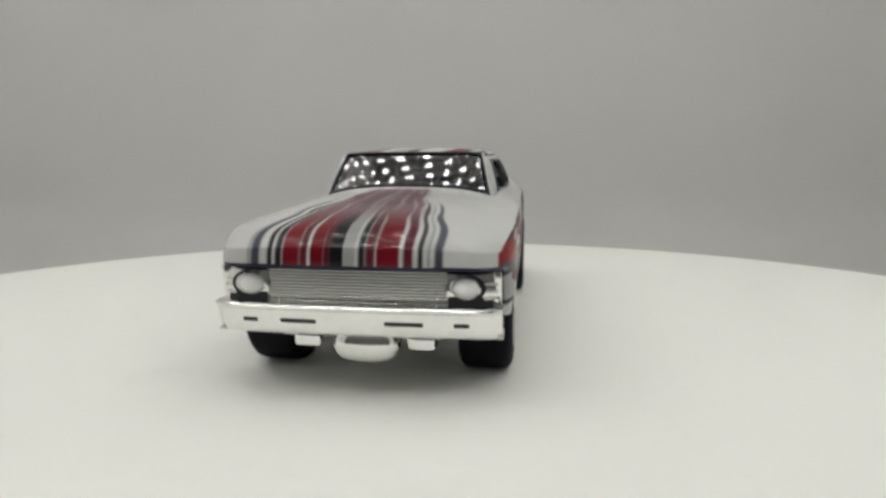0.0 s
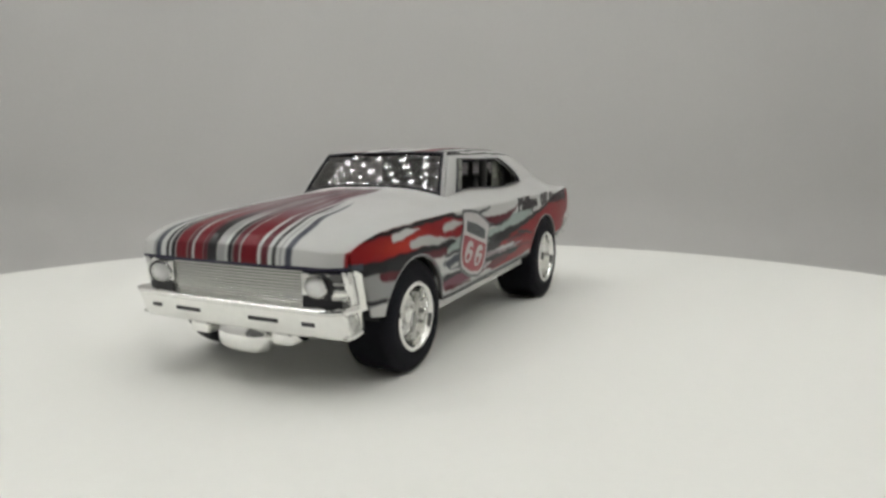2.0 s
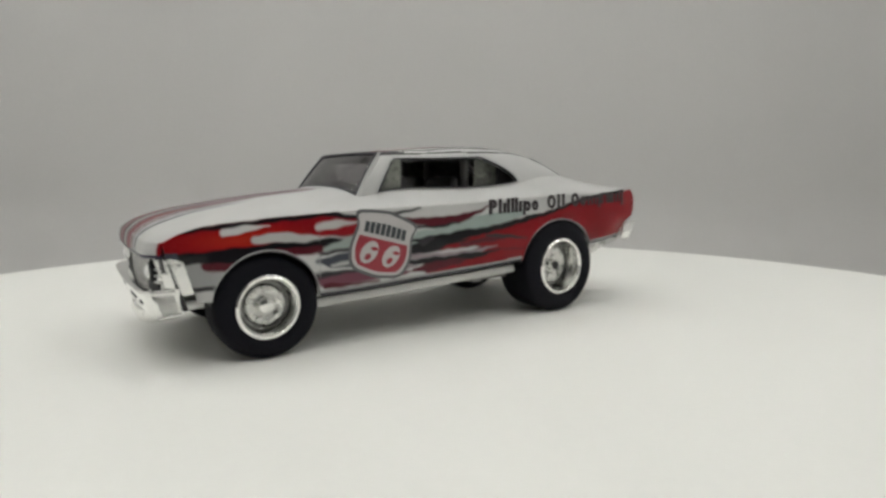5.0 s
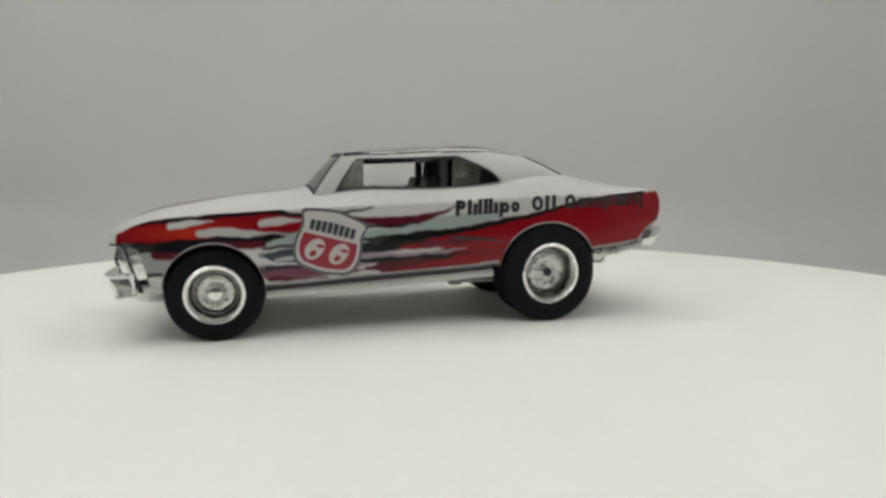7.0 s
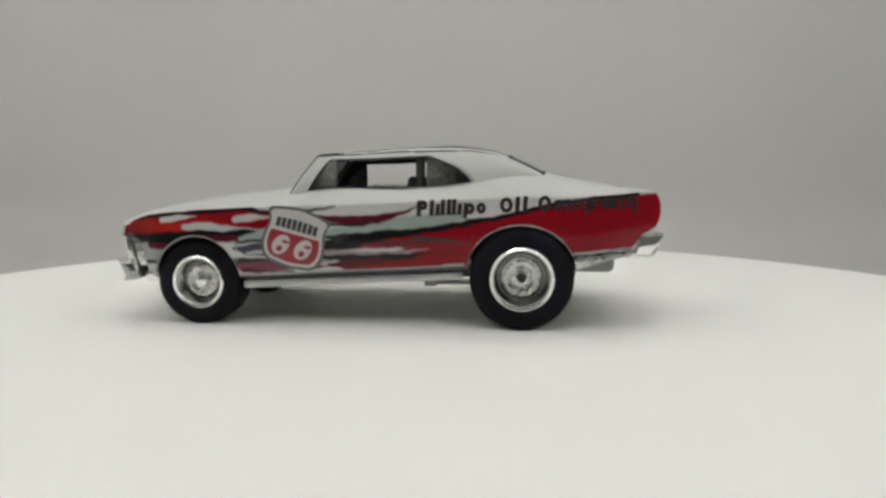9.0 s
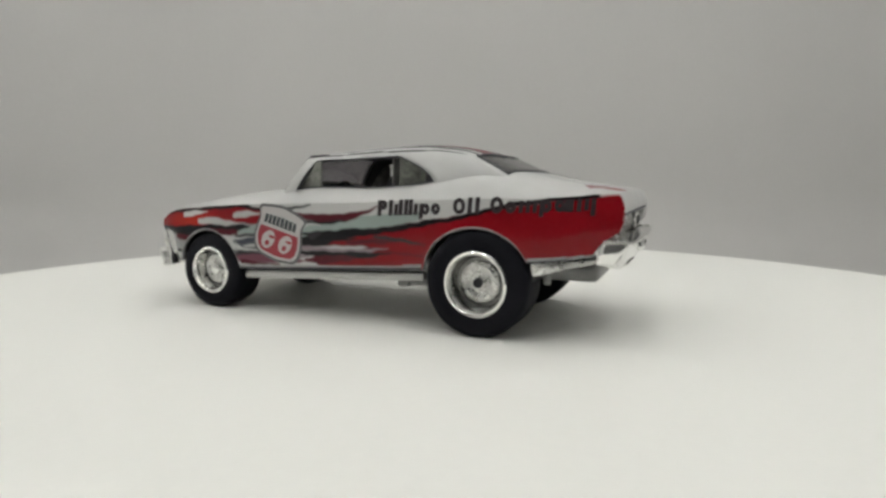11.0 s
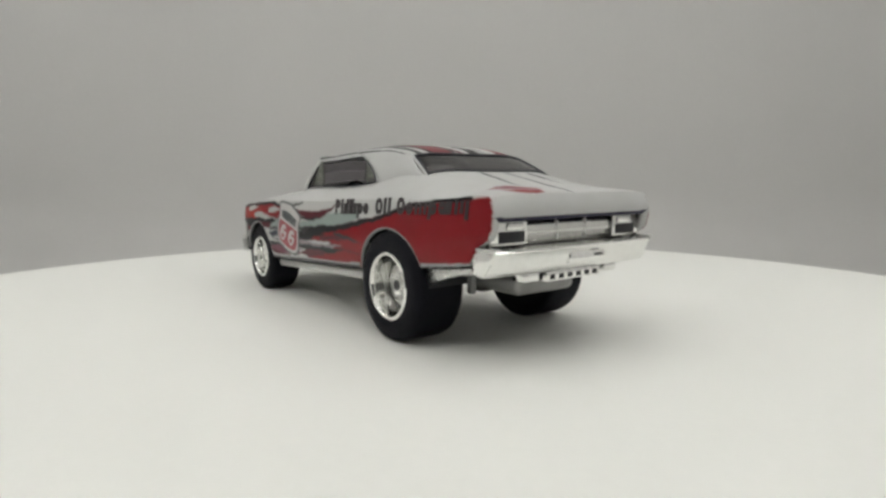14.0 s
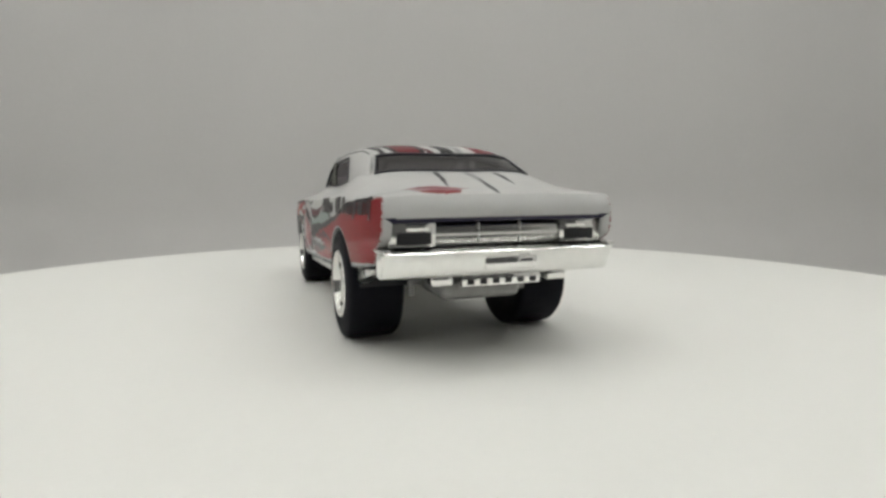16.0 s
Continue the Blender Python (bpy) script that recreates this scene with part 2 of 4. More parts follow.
FLAMES_AND_CREASE = (
    (GREY, ((-38.8, 8.6, 2.6), (-36.6, 9.3, 2.0), (-32.6, 9.8, 1.00))),
    (MAROON, ((-34.1, 10.5, 0.36), (-31.5, 10.5, 0.64), (-30.2, 11.0, 0.14))),
    # dark line low on the front wing: a body crease's shade, painted in
    (DARK, ((-35.7, 8.2, 0.18), (-33.3, 8.2, 0.21))),
    (RED, ((-41.0, 12.6, 1.35), (-38.4, 12.8, 1.25), (-31.3, 13.2, 1.43), (-24.8, 13.7, 1.57), (-20.7, 14.2, 1.14), (-16.2, 13.3, 0.86), (-13.4, 13.6, 0.14))),
    (BLACK, ((-37.7, 13.9, 0.14), (-31.3, 14.5, 0.18), (-24.4, 15.1, 0.21), (-20.6, 15.4, 0.29), (-17.5, 14.7, 0.14))),
    (BLACK, ((-37.2, 11.3, 0.50), (-31.4, 11.5, 0.57), (-26.6, 11.8, 0.64), (-21.1, 12.1, 0.57), (-16.2, 11.8, 0.21))),
    (MAROON, ((-27.0, 11.6, 0.21), (-24.6, 11.4, 0.43), (-20.4, 11.6, 0.14))),
    (WHITE, ((-32.4, 13.8, 0.36), (-30.3, 14.1, 0.39), (-27.7, 14.3, 0.04))),
    (PALE, ((-29.3, 12.9, 0.36), (-26.9, 13.1, 0.57), (-23.8, 12.8, 0.36), (-20.9, 12.8, 0.04))),
    (PALE, ((-22.4, 14.0, 0.36), (-20.3, 14.2, 0.50), (-17.7, 14.3, 0.07))),
    (GREEN, ((-21.8, 11.5, 0.21), (-19.0, 12.0, 0.71), (-16.9, 12.5, 0.71))),
    (DARK, ((-22.5, 11.0, 0.14), (-19.7, 11.2, 0.18), (-17.6, 11.3, 0.14))),
    (NAVY, ((-22.7, 10.2, 0.21), (-21.2, 10.0, 0.57), (-17.7, 10.2, 0.79), (-14.9, 10.5, 0.14))),
    (PALE, ((-21.0, 9.6, 0.14), (-19.4, 9.8, 0.21), (-17.7, 10.1, 0.14))),
    (DARK, ((-22.5, 8.5, 0.36), (-19.8, 8.6, 0.36), (-16.3, 8.5, 0.36), (-12.1, 8.0, 0.14))),
    (PLUM, ((-22.1, 7.8, 0.50), (-17.7, 8.0, 0.64), (-13.5, 8.1, 0.50), (-10.0, 7.9, 0.07))),
    (MAROON, ((-21.6, 7.3, 0.29), (-18.5, 7.2, 0.14), (-15.0, 7.3, 0.07))),
    (GREEN, ((-10.6, 11.5, 0.71), (-7.8, 12.9, 1.00), (-2.1, 13.3, 1.00), (3.6, 14.0, 0.86), (7.2, 14.7, 0.43))),
    (WHITE, ((-11.3, 13.4, 0.43), (-7.8, 13.1, 0.14))),
    (BLACK, ((-14.8, 15.0, 0.11), (-12.3, 15.1, 0.14), (-9.5, 15.7, 0.07))),
    (MAROON, ((-13.5, 14.4, 0.14), (-10.6, 14.1, 0.36), (-7.1, 13.9, 0.50), (-3.5, 14.2, 0.43), (-0.7, 14.9, 0.21), (1.4, 15.7, 0.07))),
    (BLACK, ((-10.6, 13.4, 0.14), (-6.4, 13.3, 0.14), (-3.5, 13.7, 0.07))),
    (RED, ((-7.9, 8.3, 0.79), (-2.2, 8.8, 1.00), (3.6, 9.5, 1.57), (7.9, 10.3, 2.15))),
    (RED, ((-7.8, 10.9, 0.57), (-2.1, 11.5, 0.86), (3.6, 11.5, 1.57), (7.9, 11.8, 2.15))),
    (RED, ((2.9, 12.0, 0.86), (7.2, 12.7, 1.22), (10.8, 13.2, 1.29), (14.4, 13.9, 1.29), (18.0, 14.8, 1.00))),
    (RED, ((16.6, 14.3, 1.14), (21.6, 14.9, 1.43), (26.8, 15.5, 1.57), (31.9, 15.9, 1.72))),
    (RED, ((19.5, 13.2, 1.43), (25.4, 13.2, 2.15), (31.3, 13.2, 2.15))),
    (RED, ((17.2, 12.9, 1.2), (19.8, 11.8, 1.4), (21.6, 10.6, 1.4))),
    (RED, ((20.3, 11.0, 1.29), (25.5, 11.4, 1.43), (31.4, 11.7, 1.43))),
    (BLACK, ((-10.9, 11.8, 0.14), (-7.8, 11.6, 0.50), (-3.6, 12.1, 0.50), (0.7, 12.5, 0.36), (4.3, 13.0, 0.29), (7.2, 13.7, 0.29), (10.8, 14.2, 0.21), (14.4, 15.1, 0.21), (18.0, 16.0, 0.21), (22.3, 16.7, 0.21), (28.2, 17.3, 0.21))),
    (BLACK, ((-11.4, 10.6, 0.57), (-7.8, 10.9, 0.64), (-4.3, 11.3, 0.21), (-2.1, 11.5, 0.04))),
    (MAROON, ((-3.6, 10.9, 0.21), (0.7, 11.2, 0.29), (3.6, 11.3, 0.07))),
    (DARK, ((0.7, 11.8, 0.14), (4.3, 11.5, 0.21), (7.9, 11.1, 0.04))),
    (PLUMG, ((-11.4, 9.9, 0.29), (-6.4, 9.7, 0.29), (-0.7, 9.9, 0.21), (2.5, 10.4, 0.06))),
    (BLACK, ((-11.4, 9.2, 0.29), (-7.1, 9.1, 0.36), (-1.4, 9.3, 0.36), (2.9, 9.7, 0.06))),
    (MAROON, ((-10.1, 8.1, 0.21), (-7.9, 8.3, 0.50), (-4.3, 8.7, 0.43), (-2.2, 8.8, 0.07))),
    (PLUMG, ((-11.4, 8.6, 0.36), (-9.8, 8.7, 0.14))),
    (BLACK, ((7.2, 13.6, 0.29), (9.0, 14.1, 0.21))),
    (DARK, ((-9.2, 11.5, 0.43), (-7.8, 11.9, 0.21))),
)


def stroke(col, u, v, colour, pts, soft=0.13):
    """Lay one tapering flame lick, a chain of points with half widths, over the colours."""
    best = np.full(u.shape, 1e9)
    for (ax, az, aw), (bx, bz, bw) in zip(pts, pts[1:]):
        dx, dz = bx - ax, bz - az
        t = np.clip(((u - ax) * dx + (v - az) * dz) / (dx * dx + dz * dz), 0, 1)
        t2 = t * t * (3 - 2 * t)
        d = np.hypot(u - ax - t * dx, v - az - t * dz) - (aw + (bw - aw) * t2)
        best = np.minimum(best, d)
    k = (1 - smooth_step(-soft, soft, best))[:, None]
    return col * (1 - k) + np.array(colour) * k


def wiggle(u, v, f, seed):
    return (np.sin(u * f + seed) * np.cos(v * f * 1.7 + seed * 2.1) + 0.5 * np.sin(u * f * 2.3 + v * f + seed * 3.7)) / 1.5


def side_colours(x, z):
    col = np.tile(np.array(WHITE), (len(x), 1))
    x2, z2 = x + 0.25 * wiggle(x, z, 0.9, 1.0), z + 0.12 * wiggle(x, z, 1.3, 2.0)
    for colour, pts in FLAMES_AND_CREASE:
        if max(colour) < 0.15:
            pts = [(a, b, c * 1.12 + 0.02) for a, b, c in pts]
        if colour == RED and pts[0][0] < 0:
            col = stroke(col, x2, z2, MAROON, [(a, b, c + 0.16) for a, b, c in pts], 0.22)
        col = stroke(col, x2, z2, colour, pts)
    # the red of the front wing runs to orange at its heart
    heart = np.exp(-((x + 30) / 5) ** 2 - ((z - 13) / 1.1) ** 2)
    isred = ((col[:, 0] > 0.2) & (col[:, 1] < 0.04)).astype(float)
    k = (heart * isred * 0.7)[:, None]
    col = col * (1 - k) + np.array(ORANGE) * k
    # thin grey and dark lines along the sill and round the arches
    edge = z - rocker(x)
    sill = ((x > -22.6) & (x < 7.2))
    col[sill & (edge < 0.75)] = GREY
    col[sill & (edge < 0.32)] = DARK
    lip = z - bottom_edge(x)
    near = (np.abs(x + 28) < 5.72) | (np.abs(x - 14.15) < 6.85)
    col[near & (lip < 0.2)] = GREY
    back = x > 20.6
    col[back & (edge < 0.55)] = GREY
    col[back & (edge < 0.22)] = DARK
    return col


HOOD = (  # across the bonnet: middle of a stripe, its half width, colour, where it ends
    (8.75, 0.4, NAVY, -24), (9.3, 0.2, GREY, -26), (7.4, 0.24, BLACK, -27), (6.6, 0.3, BLACK, -19), (5.45, 0.78, DEEP, -17.5), (4.3, 0.34, MAROON, -18),
    (3.1, 0.62, DEEP, -17.5), (2.2, 0.32, MAROON, -17.5), (1.35, 0.62, BLACK, -18), (0.2, 0.5, GREY, -18), (-0.85, 0.3, BLACK, -17.5),
    (-1.6, 0.4, MAROON, -17.5), (-3.1, 1.0, DEEP, -17.5), (-4.85, 0.42, MAROON, -17.5), (-5.9, 0.22, BLACK, -25), (-6.6, 0.15, GREY, -27),
    (-7.45, 0.36, NAVY, -27),
)


def top_colours(x, y):
    col = np.tile(np.array(WHITE), (len(x), 1))
    # bonnet: lengthwise licks that draw together towards the windscreen
    k = 1 - 0.42 * smooth_step(-40, -17, x) + 0.03 * np.sin(x * 0.8)
    h = y / k
    yy = h + 0.22 * wiggle(x, y, 0.55, 4.0) * smooth_step(-38, -30, x)
    for mid, half, colour, end in HOOD:
        w = half * (1 + 0.35 * np.sin(x * 0.7 + mid * 2.3) * smooth_step(-37, -31, x)) * (1 - smooth_step(end - 5, end, x) * 0.95)
        m = (1 - smooth_step(-0.1, 0.1, np.abs(yy - mid) - w))[:, None] * (x < end)[:, None]
        col = col * (1 - m) + np.array(colour) * m
    # further back the licks run together into plum and grey
    m = (smooth_step(-37.5, -31, x) * (1 - smooth_step(-19, -17.5, x)) * (1 - smooth_step(5.4, 7.0, np.abs(yy - 0.6))) * 0.78)[:, None]
    col = col * (1 - m) + np.array((0.16, 0.095, 0.11)) * m
    for end, mid, colour in ((-18.0, 0.8, PALE), (-19.5, 3.9, PALE), (-20, -2.4, PALE), (-22, -5.4, WHITE), (-23, 6.2, WHITE)):
        m = (np.exp(-((yy - mid) / 0.3) ** 2) * smooth_step(-33, -29, x) * (1 - smooth_step(end - 4, end, x)) * 0.3)[:, None]
        col = col * (1 - m) + np.array(colour) * m
    # boot lid: one red lick and three dark threads from the rear window
    for colour, pts in ((BLUSH, ((26.8, -9.4, 0.1), (27.0, -7.6, 0.9), (27.2, -6.0, 1.5), (27.6, -4.3, 0.9), (27.9, -2.6, 0.1))),
                        (DEEP, ((26.0, -7.4, 0.2), (27.2, -5.8, 0.35), (28.4, -4.0, 0.15))),
                        (RED, ((28.3, -8.6, 0.15), (29.2, -7.2, 0.8), (29.6, -6.0, 1.0), (29.4, -4.8, 0.8), (28.7, -3.7, 0.15))),
                        (DARK, ((18.6, -3.0, 0.35), (21.5, -3.2, 0.3), (26.2, -4.2, 0.1))),
                        (GREY, ((18.8, 1.0, 0.6), (21.5, 1.1, 0.45), (25.5, 0.6, 0.2))),
                        (DARK, ((22, 1.2, 0.1), (27, 0.4, 0.32), (30.6, -0.3, 0.15))),
                        (DARK, ((18.8, 4.6, 0.3), (20.5, 4.8, 0.35), (25, 4.2, 0.08)))):
        col = stroke(col, x, y, colour, pts, 0.14)
    return col


def roof_colours(x, y):
    col = np.tile(np.array(WHITE), (len(x), 1))
    xx, yy = x + 0.3 * wiggle(x, y, 0.5, 7.0), y + 0.25 * wiggle(x, y, 0.6, 9.0)
    for colour, pts in ((DEEP, ((-14.5, 6.2, 1.5), (-8, 5.8, 1.3), (0, 5.2, 0.9), (8, 5.6, 1.3), (13, 6.0, 1.3))),
                        (DEEP, ((-14.5, -5.2, 1.7), (-8, -5.6, 1.3), (0, -5.2, 0.8), (8, -4.6, 1.5), (13.4, -4.4, 2.0))),
                        (BLACK, ((-14.6, 0.3, 0.9), (-9, 0.5, 0.7), (0, -0.3, 0.35), (9, 0.5, 0.8), (13.6, 0.8, 1.1))),
                        (GREY, ((-14.5, 2.6, 0.5), (0, 2.2, 0.8), (13, 2.6, 0.5))),
                        (MAROON, ((-6, -5.4, 0.1), (4, -4.0, 0.6), (13, -1.6, 0.4))),
                        (BLACK, ((-13.0, -8.3, 1.1), (-11.2, -8.3, 0.9), (-9, -8.4, 0.4), (-4, -8.3, 0.35), (2, -8.2, 0.45), (9, -8.0, 0.5), (12.4, -7.6, 0.3))),
                        (BLACK, ((-8, -3.2, 0.1), (0, -3.6, 0.3), (8, -2.6, 0.35), (12.8, -2.6, 0.3))),
                        (BLACK, ((-13.0, 8.3, 1.1), (-11.2, 8.3, 0.9), (-9, 8.4, 0.4), (-4, 8.3, 0.35), (2, 8.2, 0.45), (12.4, 7.6, 0.3))),
                        (BLACK, ((-12, -6.9, 0.2), (-6, -6.5, 0.55), (0, -6.7, 0.4), (6, -6.8, 0.65), (12.2, -6.2, 0.3)))):
        col = stroke(col, xx, yy, colour, pts, 0.14)
    return col


def front_shift(y, z):
    """How far the nose's skin stands back from its foremost point."""
    return 0.4 * (np.abs(y) / 12.5) ** 2 + 1.5 * np.clip((np.abs(y) - 10.2) / 2.4, 0, 1) ** 2.5 + 1.5 * (1 - smooth_step(10.9, 11.75, z)) + 0.26 * np.clip(11.7 - z, 0, 6)


tail_end = curve((9.4, 27.4), (10.5, 27.9), (11.6, 28.5), (12.4, 29.2), (12.9, 30.1), (13.4, 30.75), (14.2, 31.05), (15.8, 31.2), (16.5, 31.1), (17.0, 30.9), (17.5, 30.5), (18.2, 30.1))


def car_body(car):
    nx, ns, nt = 480, 60, 90
    x_line = np.linspace(-39.6, 31.35, nx)
    X = np.repeat(x_line[:, None], ns + nt, 1)
    lead = np.clip(1 - (x_line + 39.6) / 6.0, 0, 1)
    tail = np.clip(1 - (31.35 - x_line) / 8.0, 0, 1) ** 1.5
    s = np.linspace(0, 1, ns)[None, :]
    zb = bottom_edge(x_line)[:, None]
    Z1 = zb + (crease(x_line)[:, None] - zb) * s
    Y1 = side_y(X[:, :ns], Z1)
    q = np.linspace(0, 1, nt + 1)[1:][None, :]
    Y2 = belt_w(x_line)[:, None] * (1 - q)
    Z2 = top_z(np.repeat(x_line[:, None], nt, 1), Y2)
    Y, Z = np.c_[Y1, Y2], np.c_[Z1, Z2]
    X = X + lead[:, None] * front_shift(Y, Z) - tail[:, None] * (31.35 - tail_end(Z))
    colours = np.empty((nx, ns + nt, 3))
    colours[:, :ns] = side_colours(X[:, :ns].ravel(), Z[:, :ns].ravel()).reshape(nx, ns, 3)
    # both halves: left side carries the minus sign
    half = []
    for sign in (-1, 1):
        pts = np.stack([X, sign * Y, Z], 2)
        c = colours.copy()
        c[:, ns:] = top_colours(X[:, ns:].ravel(), (sign * Y[:, ns:]).ravel()).reshape(nx, nt, 3)
        half.append((pts, c))
    verts = np.concatenate([h[0].reshape(-1, 3) for h in half])
    paint = np.concatenate([h[1].reshape(-1, 3) for h in half])
    # the front lip and the rear edge carry a dark line
    lipz = verts[:, 2]
    dark = (verts[:, 0] < -36.6) & (lipz < 12.0) & (lipz > 10.9)
    paint[dark] = NAVY
    n = nx * (ns + nt)
    f = grid_faces(nx, ns + nt)
    cx, cy = X.ravel(), Y.ravel()
    mid_x, mid_y = cx[f].mean(1), cy[f].mean(1)
    f = f[~((mid_y < base_side(np.clip((mid_x + 16.3) / 34.2, 0, 1))[1] - 0.45) & (mid_x > -14.8) & (mid_x < 16.2))]      # the cabin is open below its roof
    faces = np.concatenate([f[:, ::-1], f + n])
    # nose and tail faces, from the edge of each lid down to the chrome
    for col, low, lean in ((0, 11.55, -0.22), (nx - 1, 15.0, 0.75)):
        edge = np.concatenate([half[0][0][col, ns - 1:], half[1][0][col, ns - 1:][::-1][1:]])
        rows = 24
        k = np.linspace(0, 1, rows)[:, None]
        cx2 = edge[None, :, 0] + lean * (np.sin(k * math.pi * 0.75))
        cz2 = edge[None, :, 2] + (low - edge[None, :, 2]) * k
        cy2 = np.repeat(edge[None, :, 1], rows, 0)
        if col == 0:
            cc = top_colours(np.full(cx2.size, -39.3), cy2.ravel())
            cc[np.abs(cy2.ravel()) > 12.3] = RED
            cc[cz2.ravel() < 11.85] = EDGE_DARK
        else:
            cc = np.tile(np.array(WHITE), (cx2.size, 1))
            cc[cz2.ravel() < 15.45] = EDGE_DARK
        base = len(verts)
        verts = np.concatenate([verts, np.stack([cx2, cy2, cz2], 2).reshape(-1, 3)])
        paint = np.concatenate([paint, cc])
        faces = np.concatenate([faces, grid_faces(rows, edge.shape[0], col != 0) + base])
    # white returns of the rear wings beside the tail panel
    for sign, (pts, _) in zip((-1, 1), half):
        edge = pts[nx - 1, :ns]
        k = np.linspace(0, 1, 5)[:, None]
        strip = np.stack([edge[None, :, 0] - 0.25 * k ** 2, edge[None, :, 1] - sign * 1.15 * k, np.repeat(edge[None, :, 2], 5, 0)], 2)
        base = len(verts)
        verts = np.concatenate([verts, strip.reshape(-1, 3)])
        paint = np.concatenate([paint, np.tile(np.array(WHITE), (5 * ns, 1))])
        faces = np.concatenate([faces, grid_faces(5, ns, sign < 0) + base])
    body = link("body", verts, faces.tolist(), PAINT, car, "white die-cast body printed with red and black flames", paint=paint)
    bm = bmesh.new()
    bm.from_mesh(body.data)
    bmesh.ops.remove_doubles(bm, verts=[v for v in bm.verts if abs(v.co.y) < 0.00001 or v.co.x < -0.036 or v.co.x > 0.028], dist=0.000015)
    bm.to_mesh(body.data)
    bm.free()
    body.data.set_sharp_from_angle(angle=radians(50))
    sol = body.modifiers.new("thick", "SOLIDIFY")
    sol.thickness, sol.offset = 0.55 * MM, -1
    body.data.materials.append(BLACK_PLASTIC)
    sol.material_offset = 1
    return body


# ---- cabin: roof, pillars and windows ----
def roof_z(x, y):
    return roof_line(x) - 0.25 - (0.2 + 0.45 * smooth_step(-13, -4, x)) * (np.abs(y) / 9.0) ** 4


def base_side(u):
    x = -16.3 + 34.2 * u
    y = 10.5 + 1.0 * (np.clip(4 * u * (1 - u), 0, 1)) ** 0.8
    return x, y


def crown_side(u):
    x = -12.4 + 24.9 * u
    y = 9.0 + 0.35 * np.clip(4 * u * (1 - u), 0, 1)
    return x, y


def front_base(w):
    return -16.3 - 0.9 * (1 - w * w), 10.5 * w


def front_crown(w):
    return -12.4 - 0.6 * (1 - w * w), 9.0 * w


def rear_base(w):
    return 17.9 + 1.0 * (1 - w * w), 10.5 * w


def rear_crown(w):
    return 12.5 + 0.7 * (1 - w * w), 9.0 * w


def patch(lower, upper, bulge, s_of, s_rows, t_rows, sign):
    """A ruled wall between two lines, on a grid of s and t."""
    T = np.array(t_rows)[None, :] * np.ones((len(s_rows), 1))
    S = np.stack([s_of(np.array(s_rows), t) for t in t_rows], 1)
    bx, by = lower(S)
    ux, uy = upper(S)
    bz, uz = top_z(bx, by) - 0.25, roof_z(ux, uy)
    out = bulge * 4 * T * (1 - T)
    X, Y, Z = bx + (ux - bx) * T, by + (uy - by) * T, bz + (uz - bz) * T
    if lower is base_side:
        Y = sign * (Y + out)
    else:
        X = X + sign * out
    return np.stack([X, Y, Z + out * 0.3], 2)


